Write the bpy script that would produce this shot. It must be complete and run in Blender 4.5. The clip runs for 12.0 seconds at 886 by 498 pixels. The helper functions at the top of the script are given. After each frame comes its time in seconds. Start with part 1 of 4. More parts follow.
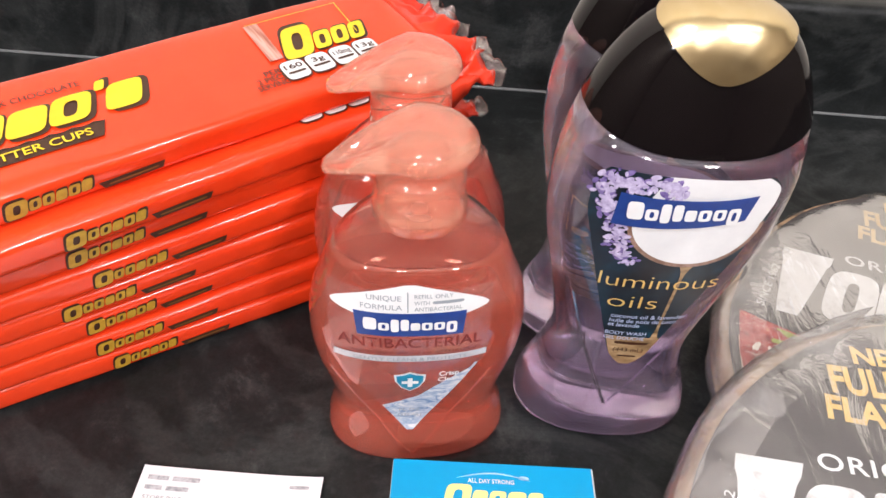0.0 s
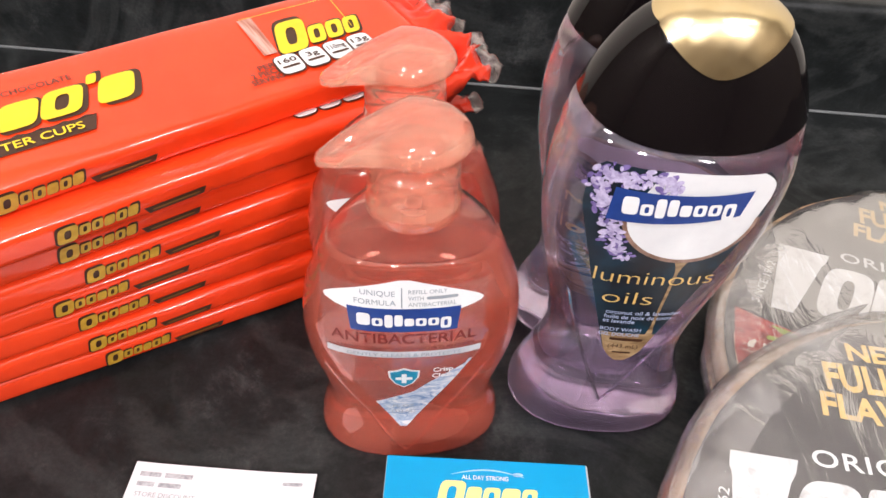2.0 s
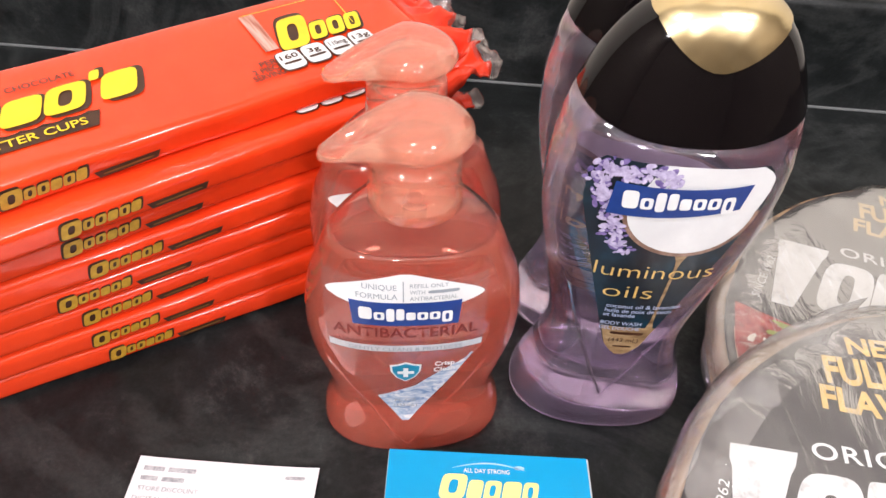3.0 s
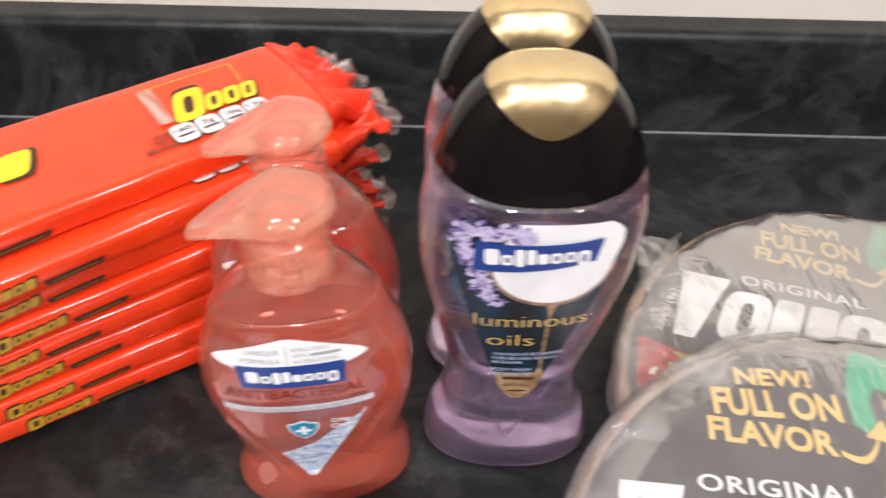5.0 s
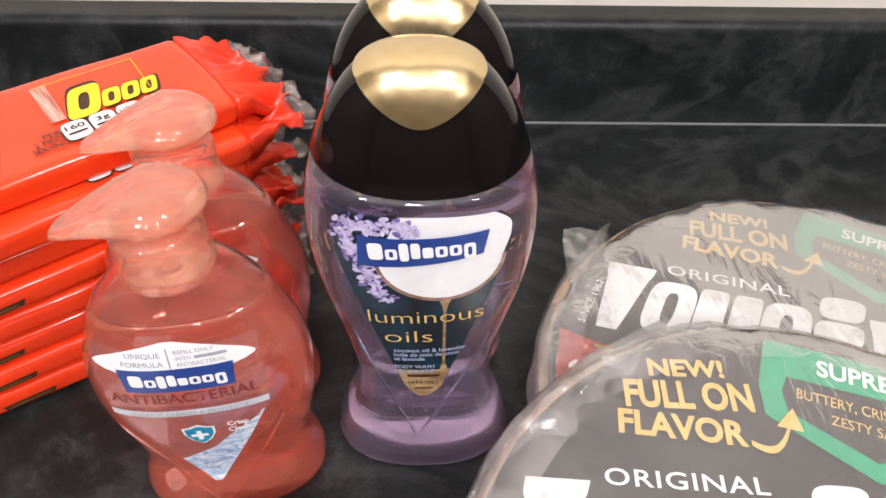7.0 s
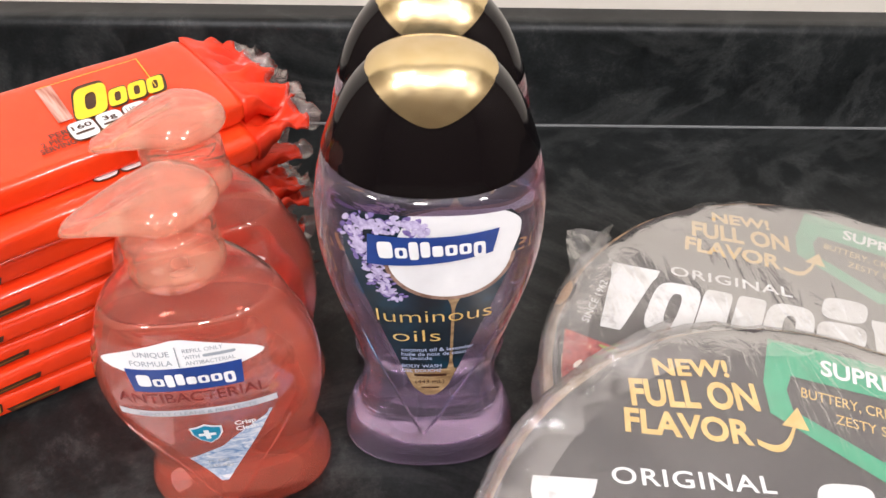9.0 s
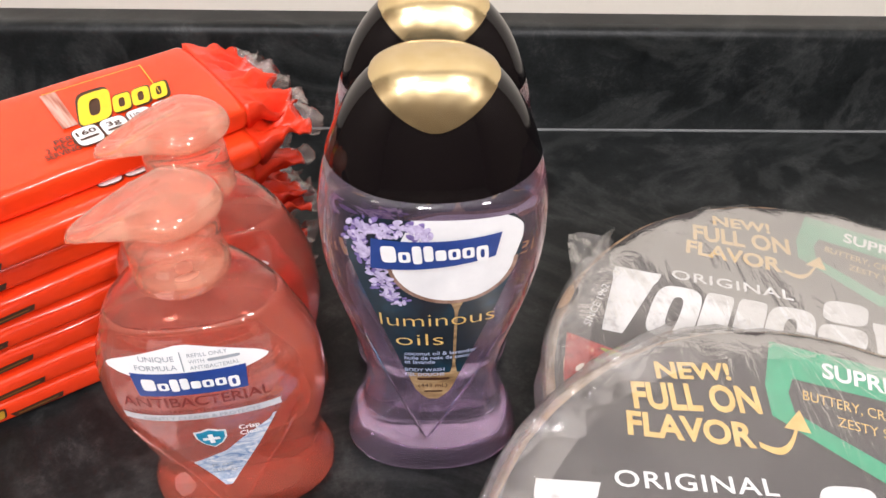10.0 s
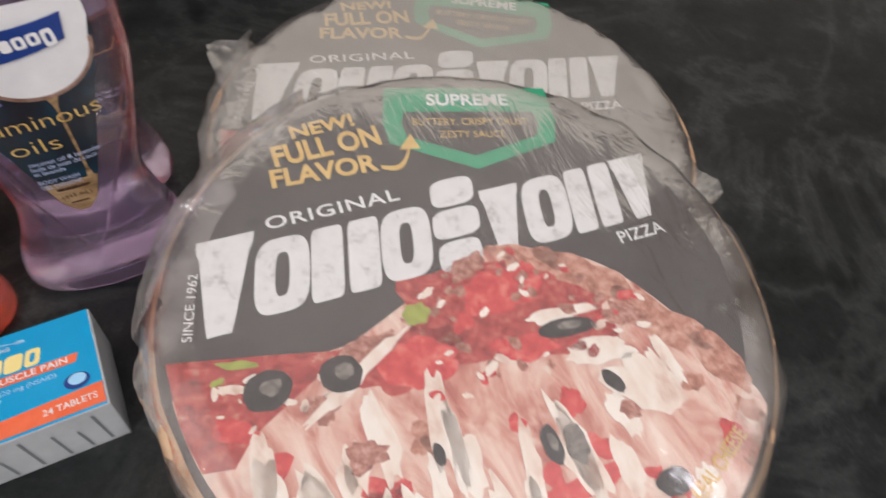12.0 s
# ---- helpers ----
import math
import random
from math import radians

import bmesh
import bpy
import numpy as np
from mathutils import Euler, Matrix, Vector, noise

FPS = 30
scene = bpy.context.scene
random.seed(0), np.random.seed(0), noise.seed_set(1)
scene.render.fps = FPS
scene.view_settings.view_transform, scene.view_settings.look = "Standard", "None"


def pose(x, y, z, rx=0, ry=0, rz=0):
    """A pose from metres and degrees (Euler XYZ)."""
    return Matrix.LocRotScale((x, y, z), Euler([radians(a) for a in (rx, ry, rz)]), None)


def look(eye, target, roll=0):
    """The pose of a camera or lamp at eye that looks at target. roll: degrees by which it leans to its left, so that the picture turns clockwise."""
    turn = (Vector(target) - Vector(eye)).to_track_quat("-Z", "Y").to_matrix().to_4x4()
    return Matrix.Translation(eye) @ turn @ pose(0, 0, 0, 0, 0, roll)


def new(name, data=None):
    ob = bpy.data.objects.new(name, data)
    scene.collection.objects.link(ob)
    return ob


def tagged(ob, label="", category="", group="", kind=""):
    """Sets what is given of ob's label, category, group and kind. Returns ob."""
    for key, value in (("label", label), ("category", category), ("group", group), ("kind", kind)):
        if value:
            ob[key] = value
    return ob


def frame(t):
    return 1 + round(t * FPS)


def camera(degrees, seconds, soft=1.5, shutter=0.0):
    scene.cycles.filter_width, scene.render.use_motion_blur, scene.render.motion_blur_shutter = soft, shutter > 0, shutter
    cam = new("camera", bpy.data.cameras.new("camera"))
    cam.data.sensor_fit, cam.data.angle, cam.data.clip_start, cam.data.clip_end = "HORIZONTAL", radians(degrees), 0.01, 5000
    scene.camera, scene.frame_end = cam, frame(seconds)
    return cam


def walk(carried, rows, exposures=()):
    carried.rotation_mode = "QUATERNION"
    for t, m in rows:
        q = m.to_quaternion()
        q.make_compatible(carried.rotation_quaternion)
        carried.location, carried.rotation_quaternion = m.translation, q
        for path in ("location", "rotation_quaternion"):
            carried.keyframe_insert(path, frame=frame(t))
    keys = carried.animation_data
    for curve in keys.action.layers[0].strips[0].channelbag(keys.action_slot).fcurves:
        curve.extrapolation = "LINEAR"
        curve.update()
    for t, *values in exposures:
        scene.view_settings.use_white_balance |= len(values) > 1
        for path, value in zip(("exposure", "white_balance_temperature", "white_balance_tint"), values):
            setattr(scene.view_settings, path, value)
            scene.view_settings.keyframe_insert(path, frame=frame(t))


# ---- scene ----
cam = camera(67.0, 12.0, shutter=0.5)
PATH = [
    (0, (0.031, -0.022, 0.29), (-0.029, 1.401, -1.114), 3.1),
    (0.5, (0.032, -0.023, 0.29), (-0.026, 1.402, -1.112), 3.1),
    (1, (0.033, -0.024, 0.289), (-0.021, 1.403, -1.111), 3.2),
    (1.5, (0.033, -0.022, 0.289), (-0.023, 1.397, -1.119), 3.1),
    (2, (0.032, -0.022, 0.288), (-0.018, 1.4, -1.117), 3.5),
    (2.5, (0.032, -0.023, 0.288), (-0.019, 1.395, -1.121), 3.4),
    (4.5, (0.033, -0.025, 0.288), (-0.022, 1.408, -1.107), 3.0),
    (5, (0.072, -0.021, 0.306), (0.058, 1.453, -1.047), 1.1),
    (5.5, (0.108, -0.026, 0.304), (0.192, 1.449, -1.044), 1.8),
    (6, (0.109, -0.021, 0.304), (0.166, 1.457, -1.042), 2.2),
    (6.5, (0.107, -0.016, 0.3), (0.149, 1.453, -1.057), 1.4),
    (7, (0.108, -0.016, 0.301), (0.136, 1.451, -1.058), 1.0),
    (9, (0.103, -0.018, 0.3), (0.145, 1.458, -1.049), 1.4),
    (9.5, (0.102, -0.017, 0.299), (0.143, 1.457, -1.051), 1.3),
    (10, (0.102, -0.019, 0.301), (0.143, 1.465, -1.039), 1.2),
    (10.5, (0.106, -0.027, 0.299), (0.144, 1.429, -1.072), 1.8),
    (11, (0.129, -0.051, 0.284), (0.266, 1.252, -1.228), 4.8),
    (11.5, (0.153, -0.083, 0.292), (0.588, 1.144, -1.227), 3.9),
    (12, (0.154, -0.096, 0.295), (0.763, 0.994, -1.268), 5.6),
]
EXPOSURES = [(0.0, 0.0), (10.6, 0.0), (11.1, -0.18), (11.6, -0.50), (12.0, -0.72)]
walk(cam, [(t, look(eye, target, roll)) for t, eye, target, roll in PATH], exposures=EXPOSURES)

# ---- light: globe lamps under the kitchen ceiling, warm white ----
world = bpy.data.worlds.new("kitchen_world")
world.use_nodes = True
world.node_tree.nodes["Background"].inputs[0].default_value = (0.9, 0.92, 1.0, 1)
world.node_tree.nodes["Background"].inputs[1].default_value = 0.05
scene.world = world
LAMPS = [(-0.75, -1.15, 29.5), (0.05, -1.20, 29.5), (0.85, -1.15, 29.5), (-0.40, -0.30, 14.5), (0.62, -0.30, 14.5)]
LAMP_Z = 1.34

# ---- materials ----


def mat(name, base=(0.5, 0.5, 0.5), rough=0.5, metal=0.0, trans=0.0, ior=1.45, coat=0.0, spec=0.5, emit=None, strength=0.0):
    m = bpy.data.materials.new(name)
    m.use_nodes = True
    b = m.node_tree.nodes["Principled BSDF"]
    b.inputs["Base Color"].default_value = (*base, 1)
    b.inputs["Roughness"].default_value = rough
    b.inputs["Metallic"].default_value = metal
    b.inputs["Transmission Weight"].default_value = trans
    b.inputs["IOR"].default_value = ior
    b.inputs["Coat Weight"].default_value = coat
    b.inputs["Specular IOR Level"].default_value = spec
    if emit:
        b.inputs["Emission Color"].default_value = (*emit, 1)
        b.inputs["Emission Strength"].default_value = strength
    return m


def node(m, kind, **values):
    n = m.node_tree.nodes.new(kind)
    for key, value in values.items():
        n.inputs[key.replace("_", " ")].default_value = value
    return n


def link(m, a, out, b, inp):
    m.node_tree.links.new(a.outputs[out], b.inputs[inp])


def coords(m, scale=(1, 1, 1)):
    tc = m.node_tree.nodes.new("ShaderNodeTexCoord")
    mp = m.node_tree.nodes.new("ShaderNodeMapping")
    mp.inputs["Scale"].default_value = scale
    link(m, tc, "Object", mp, "Vector")
    return mp


def vary(m, stops, scale=20.0, detail=8.0, rough=0.6, stretch=(1, 1, 1), socket="Base Color", distort=0.0):
    """Noise through a colour ramp into a socket of the shader."""
    mp = coords(m, stretch)
    nz = node(m, "ShaderNodeTexNoise", Scale=scale, Detail=detail, Roughness=rough, Distortion=distort)
    link(m, mp, "Vector", nz, "Vector")
    ramp = m.node_tree.nodes.new("ShaderNodeValToRGB")
    el = ramp.color_ramp.elements
    while len(el) < len(stops):
        el.new(0.5)
    for e, (p, c) in zip(el, stops):
        e.position = p
        e.color = (*c, 1) if len(c) == 3 else (c[0],) * 3 + (1,)
    link(m, nz, "Fac", ramp, "Fac")
    link(m, ramp, "Color", m.node_tree.nodes["Principled BSDF"], socket)
    return m


def bump(m, scale=200.0, strength=0.1, distance=0.001, detail=4.0, stretch=(1, 1, 1)):
    mp = coords(m, stretch)
    nz = node(m, "ShaderNodeTexNoise", Scale=scale, Detail=detail)
    link(m, mp, "Vector", nz, "Vector")
    bp = node(m, "ShaderNodeBump", Strength=strength, Distance=distance)
    link(m, nz, "Fac", bp, "Height")
    link(m, bp, "Normal", m.node_tree.nodes["Principled BSDF"], "Normal")
    return m


def slate(name):
    """Dark mottled slate-look laminate with pale veins."""
    m = mat(name, rough=0.38, spec=0.28)
    mp = coords(m)
    clouds = node(m, "ShaderNodeTexNoise", Scale=22.0, Detail=15.0, Roughness=0.8, Distortion=0.25)
    veins = node(m, "ShaderNodeTexNoise", Scale=5.0, Detail=10.0, Roughness=0.6, Distortion=1.6)
    grain = node(m, "ShaderNodeTexNoise", Scale=420.0, Detail=4.0, Roughness=0.7)
    for n in (clouds, veins, grain):
        link(m, mp, "Vector", n, "Vector")
    ramp = m.node_tree.nodes.new("ShaderNodeValToRGB")
    el = ramp.color_ramp.elements
    el[0].position, el[0].color = 0.36, (0.0045, 0.0054, 0.0056, 1)
    el[1].position, el[1].color = 0.74, (0.066, 0.068, 0.067, 1)
    mid = el.new(0.54)
    mid.color = (0.0145, 0.0165, 0.017, 1)
    link(m, clouds, "Fac", ramp, "Fac")
    vr = m.node_tree.nodes.new("ShaderNodeValToRGB")
    ve = vr.color_ramp.elements
    ve[0].position, ve[0].color = 0.455, (0, 0, 0, 1)
    ve[1].position, ve[1].color = 0.545, (0, 0, 0, 1)
    peak = ve.new(0.5)
    peak.color = (0.22, 0.22, 0.22, 1)
    link(m, veins, "Fac", vr, "Fac")
    mix = m.node_tree.nodes.new("ShaderNodeMixRGB")
    mix.inputs["Color2"].default_value = (0.085, 0.09, 0.088, 1)
    link(m, vr, "Color", mix, "Fac")
    link(m, ramp, "Color", mix, "Color1")
    gr = m.node_tree.nodes.new("ShaderNodeMixRGB")
    gr.blend_type = "OVERLAY"
    gr.inputs["Fac"].default_value = 0.6
    link(m, mix, "Color", gr, "Color1")
    link(m, grain, "Fac", gr, "Color2")
    shader = m.node_tree.nodes["Principled BSDF"]
    link(m, gr, "Color", shader, "Base Color")
    bp = node(m, "ShaderNodeBump", Strength=0.12, Distance=0.0004)
    link(m, grain, "Fac", bp, "Height")
    link(m, bp, "Normal", shader, "Normal")
    return m


def film(name, haze=0.12, tint=(0.9, 0.9, 0.9), scale=60.0, gloss=0.10, patchy=False, stretch=(1, 1, 1), relief=0.32):
    """Clear wrapping film: see-through, with a gloss that creases break up."""
    m = mat(name, tint, 0.35)
    nt = m.node_tree
    clear = nt.nodes.new("ShaderNodeBsdfTransparent")
    shine = node(m, "ShaderNodeBsdfGlossy", Roughness=0.09)
    mp = coords(m, stretch)
    cr = node(m, "ShaderNodeTexNoise", Scale=scale, Detail=5.0, Roughness=0.55, Distortion=1.2)
    link(m, mp, "Vector", cr, "Vector")
    bp = node(m, "ShaderNodeBump", Strength=relief, Distance=0.003)
    link(m, cr, "Fac", bp, "Height")
    link(m, bp, "Normal", shine, "Normal")
    fres = node(m, "ShaderNodeFresnel", IOR=1.4)
    link(m, bp, "Normal", fres, "Normal")
    boost = nt.nodes.new("ShaderNodeMath")
    boost.operation = "MULTIPLY_ADD"
    boost.inputs[1].default_value = 0.55
    boost.inputs[2].default_value = gloss * 0.08
    link(m, fres, "Fac", boost, 0)
    a = nt.nodes.new("ShaderNodeMixShader")
    a.inputs[0].default_value = haze
    link(m, clear, "BSDF", a, 1)
    link(m, nt.nodes["Principled BSDF"], "BSDF", a, 2)
    b = nt.nodes.new("ShaderNodeMixShader")
    link(m, boost, "Value", b, 0)
    link(m, a, "Shader", b, 1)
    link(m, shine, "BSDF", b, 2)
    link(m, b, "Shader", nt.nodes["Material Output"], "Surface")
    if patchy:
        pn = node(m, "ShaderNodeTexNoise", Scale=26.0, Detail=4.0, Roughness=0.6)
        link(m, mp, "Vector", pn, "Vector")
        pr = nt.nodes.new("ShaderNodeMapRange")
        pr.inputs["From Min"].default_value, pr.inputs["From Max"].default_value = 0.38, 0.66
        pr.inputs["To Min"].default_value, pr.inputs["To Max"].default_value = haze * 0.25, min(1.0, haze * 1.7)
        link(m, pn, "Fac", pr, "Value")
        link(m, pr, "Result", a, 0)
    return m


def see_through(m, share, tint):
    """Lets a share of the light straight through, tinted, as a clear filled bottle does."""
    nt = m.node_tree
    clear = nt.nodes.new("ShaderNodeBsdfTransparent")
    clear.inputs["Color"].default_value = (*tint, 1)
    mix = nt.nodes.new("ShaderNodeMixShader")
    mix.inputs[0].default_value = share
    link(m, nt.nodes["Principled BSDF"], "BSDF", mix, 1)
    link(m, clear, "BSDF", mix, 2)
    link(m, mix, "Shader", nt.nodes["Material Output"], "Surface")
    return m


M = {}
M["counter"] = slate("slate_laminate")
M["wall"] = bump(mat("wall_paint", (0.72, 0.68, 0.60), 0.7), 300, 0.15)
# Unseen far and side walls: tan darkened to cut fill light and reflections.
M["farwall"] = bump(mat("darkened_tan_paint", (0.15, 0.125, 0.10), 0.7), 300, 0.15)
M["ceiling"] = mat("ceiling_paint", (0.50, 0.49, 0.47), 0.8)
M["cupboard"] = vary(mat("cupboard_wood", rough=0.4), [(0.3, (0.16, 0.09, 0.05)), (0.7, (0.24, 0.14, 0.08))], 8, stretch=(6, 6, 0.6))
M["floor"] = vary(mat("floor_vinyl", rough=0.4), [(0.3, (0.22, 0.19, 0.16)), (0.7, (0.32, 0.28, 0.24))], 5)
M["orange"] = bump(vary(mat("orange_wrapper", rough=0.15, spec=0.5, coat=0.3), [(0.3, (0.86, 0.047, 0.009)), (0.7, (0.93, 0.070, 0.015))], 12), 40, 0.18, 0.002)
M["red"] = bump(vary(mat("red_wrapper_end", rough=0.25), [(0.3, (0.72, 0.030, 0.012)), (0.7, (0.86, 0.055, 0.015))], 30), 90, 0.5, 0.002)
M["crimp"] = film("clear_crimp", 0.10, (0.75, 0.50, 0.45), 160.0, 0.6)
M["brown"] = vary(mat("brown_ink", rough=0.4), [(0.3, (0.045, 0.016, 0.008)), (0.7, (0.07, 0.026, 0.012))], 150)
M["yellow"] = vary(mat("yellow_ink", rough=0.35), [(0.3, (0.80, 0.55, 0.02)), (0.7, (0.88, 0.63, 0.03))], 120)
M["goldink"] = vary(mat("dull_gold_ink", rough=0.4), [(0.3, (0.45, 0.24, 0.02)), (0.7, (0.60, 0.36, 0.04))], 300)
M["cupfoil"] = vary(mat("dull_foil_print", rough=0.35), [(0.35, (0.30, 0.045, 0.02)), (0.5, (0.50, 0.22, 0.16)), (0.65, (0.62, 0.40, 0.34))], 160, 4, 0.5, (3.0, 0.25, 1.0))
M["dimgold"] = mat("faint_gold_ink", (0.22, 0.10, 0.02), 0.4)
M["white"] = vary(mat("white_ink", rough=0.4), [(0.3, (0.74, 0.74, 0.74)), (0.7, (0.82, 0.82, 0.82))], 60)
M["chalk"] = vary(mat("worn_white_ink", rough=0.5), [(0.36, (0.45, 0.44, 0.44)), (0.46, (0.68, 0.68, 0.68)), (0.7, (0.76, 0.76, 0.76))], 90, 10, 0.75)
M["soap"] = see_through(bump(mat("coral_liquid_soap", (1.0, 0.30, 0.205), 0.0, trans=0.76, ior=1.39, coat=1.0), 24, 0.2, 0.003, 2.0), 0.15, (1.0, 0.58, 0.48))
M["soapshell"] = mat("coral_clear_plastic", (0.99, 0.66, 0.58), 0.03, trans=0.95, ior=1.40)
M["pump"] = see_through(mat("coral_translucent_plastic", (1.0, 0.56, 0.42), 0.05, trans=0.74, ior=1.32, coat=1.0), 0.30, (1.0, 0.78, 0.69))
M["tube"] = mat("milky_tube", (0.9, 0.5, 0.42), 0.3, trans=0.4)
M["lilac"] = see_through(bump(mat("lilac_body_wash", (0.87, 0.745, 0.94), 0.0, trans=0.97, ior=1.40, coat=1.0), 24, 0.35, 0.004, 2.0), 0.12, (0.86, 0.75, 0.92))
M["black"] = mat("glossy_black_cap", (0.005, 0.0035, 0.004), 0.07, spec=0.45)
M["gold"] = bump(vary(mat("satin_gold", rough=0.26, metal=1.0), [(0.3, (0.74, 0.57, 0.30)), (0.7, (0.80, 0.64, 0.37))], 200), 110, 0.5, 0.0012, 1.0)
M["navy"] = vary(mat("navy_plate", rough=0.3), [(0.3, (0.012, 0.040, 0.20)), (0.7, (0.018, 0.055, 0.25))], 200)
M["labelclear"] = film("clear_label", 0.10, (0.95, 0.6, 0.55), 30.0, 0.05)
M["greyink"] = mat("grey_ink", (0.30, 0.33, 0.36), 0.5)
M["greyband"] = vary(mat("silver_band", rough=0.35), [(0.3, (0.50, 0.50, 0.52)), (0.7, (0.62, 0.62, 0.64))], 150)
M["redink"] = mat("dark_red_ink", (0.17, 0.018, 0.014), 0.45)
M["teal"] = vary(mat("teal_shield", rough=0.35), [(0.3, (0.01, 0.20, 0.33)), (0.7, (0.02, 0.27, 0.42))], 150)
M["splash"] = vary(mat("blue_splash_print", rough=0.4), [(0.34, (0.12, 0.22, 0.42)), (0.5, (0.42, 0.50, 0.62)), (0.62, (0.72, 0.72, 0.74))], 140, 6, 0.6, (1, 1, 2.2), distort=1.5)
M["labeldark"] = vary(mat("dark_teal_print", rough=0.3), [(0.35, (0.012, 0.010, 0.012)), (0.55, (0.010, 0.020, 0.030)), (0.75, (0.008, 0.050, 0.085))], 45, 3)
M["coconut"] = vary(mat("coconut_white_print", rough=0.35), [(0.3, (0.66, 0.66, 0.67)), (0.7, (0.80, 0.80, 0.80))], 40)
M["husk"] = vary(mat("coconut_rim_print", rough=0.4), [(0.3, (0.16, 0.08, 0.05)), (0.7, (0.40, 0.26, 0.20))], 220)
M["honey"] = vary(mat("honey_print", rough=0.35), [(0.3, (0.13, 0.075, 0.035)), (0.55, (0.34, 0.22, 0.11)), (0.75, (0.52, 0.38, 0.22))], 260, stretch=(0.35, 1, 1))
M["lav1"] = vary(mat("lavender_print", rough=0.4), [(0.3, (0.28, 0.22, 0.42)), (0.7, (0.66, 0.60, 0.78))], 420)
M["lav2"] = vary(mat("deep_lavender_print", rough=0.4), [(0.3, (0.08, 0.05, 0.20)), (0.7, (0.30, 0.22, 0.50))], 420)
M["paleblue"] = mat("pale_blue_ink", (0.42, 0.48, 0.66), 0.5)
M["card"] = vary(mat("dark_label_card", rough=0.4), [(0.3, (0.040, 0.032, 0.032)), (0.7, (0.062, 0.052, 0.052))], 25, 8)
M["crust"] = bump(vary(mat("pizza_crust", rough=0.8), [(0.3, (0.40, 0.22, 0.11)), (0.7, (0.64, 0.46, 0.30))], 60), 120, 0.6, 0.002)
M["board"] = vary(mat("kraft_board", rough=0.8), [(0.3, (0.26, 0.16, 0.09)), (0.7, (0.36, 0.23, 0.13))], 90)
M["film"] = film("pizza_film", 0.085, (0.85, 0.84, 0.83), 34.0, 0.3, stretch=(1.5, 0.40, 1), relief=0.5)
M["filmrim"] = film("pizza_film_rim", 0.17, (0.90, 0.86, 0.82), 90.0, 0.4, True)
M["fold"] = film("pizza_film_fold", 0.12, (0.90, 0.87, 0.84), 70.0, 0.6, True)
M["green"] = vary(mat("green_sign_print", rough=0.4), [(0.3, (0.015, 0.26, 0.13)), (0.7, (0.03, 0.36, 0.19))], 70)
M["amber"] = vary(mat("amber_ink", rough=0.4), [(0.3, (0.62, 0.38, 0.10)), (0.7, (0.74, 0.52, 0.19))], 130)
M["cheese"] = vary(mat("melted_cheese_print", rough=0.45), [(0.33, (0.40, 0.10, 0.08)), (0.43, (0.58, 0.27, 0.21)), (0.53, (0.70, 0.46, 0.38)), (0.66, (0.80, 0.66, 0.57))], 60, 8, 0.6, (1.0, 0.40, 1.0), distort=0.8)
M["strand"] = vary(mat("cheese_strand_print", rough=0.4), [(0.32, (0.60, 0.40, 0.32)), (0.44, (0.76, 0.64, 0.55)), (0.60, (0.84, 0.78, 0.71))], 70, 8, 0.6, (1.0, 0.5, 1.0))
M["crustprint"] = vary(mat("baked_crust_print", rough=0.5), [(0.32, (0.22, 0.070, 0.045)), (0.48, (0.46, 0.19, 0.13)), (0.66, (0.66, 0.40, 0.31))], 160, 10, 0.7)
M["sauce"] = vary(mat("tomato_print", rough=0.45), [(0.32, (0.10, 0.016, 0.014)), (0.42, (0.30, 0.028, 0.026)), (0.54, (0.47, 0.060, 0.055)), (0.62, (0.50, 0.17, 0.12)), (0.70, (0.70, 0.46, 0.38))], 150, 10, 0.75)
M["meat"] = vary(mat("sausage_print", rough=0.5), [(0.34, (0.16, 0.045, 0.030)), (0.5, (0.40, 0.16, 0.12)), (0.68, (0.62, 0.38, 0.31))], 240, 10, 0.7)
M["olive"] = vary(mat("olive_print", rough=0.4), [(0.3, (0.012, 0.010, 0.010)), (0.7, (0.05, 0.04, 0.04))], 120)
M["tomato"] = vary(mat("red_tomato_print", rough=0.4), [(0.34, (0.40, 0.025, 0.026)), (0.52, (0.62, 0.060, 0.062)), (0.66, (0.72, 0.20, 0.17))], 110, 10, 0.7)
M["oliveshine"] = vary(mat("grey_olive_print", rough=0.4), [(0.35, (0.10, 0.08, 0.07)), (0.7, (0.30, 0.27, 0.24))], 200)
M["pepper"] = vary(mat("green_pepper_print", rough=0.4), [(0.3, (0.22, 0.26, 0.03)), (0.7, (0.42, 0.46, 0.10))], 120)
M["bluebox"] = vary(mat("blue_carton", rough=0.28), [(0.3, (0.0, 0.30, 0.58)), (0.7, (0.003, 0.35, 0.66))], 20)
# Grey-white carton board, greyed further: the shade on its sides is in the colour.
M["boxside"] = vary(mat("shaded_carton_side", rough=0.4), [(0.3, (0.42, 0.45, 0.46)), (0.7, (0.54, 0.57, 0.58))], 40)
M["boxbar"] = mat("grey_carton_print", (0.20, 0.22, 0.23), 0.5)
M["coralink"] = vary(mat("orange_band_ink", rough=0.35), [(0.3, (0.75, 0.13, 0.05)), (0.7, (0.82, 0.18, 0.08))], 120)
M["cream"] = mat("cream_yellow_ink", (0.86, 0.74, 0.30), 0.4)
M["skyblue"] = mat("light_blue_ink", (0.35, 0.62, 0.85), 0.4)
M["paper"] = vary(mat("thermal_paper", rough=0.6), [(0.3, (0.74, 0.74, 0.76)), (0.7, (0.80, 0.80, 0.82))], 30)
M["ink"] = vary(mat("faded_ink", rough=0.6), [(0.4, (0.30, 0.30, 0.32)), (0.6, (0.52, 0.52, 0.54))], 500)
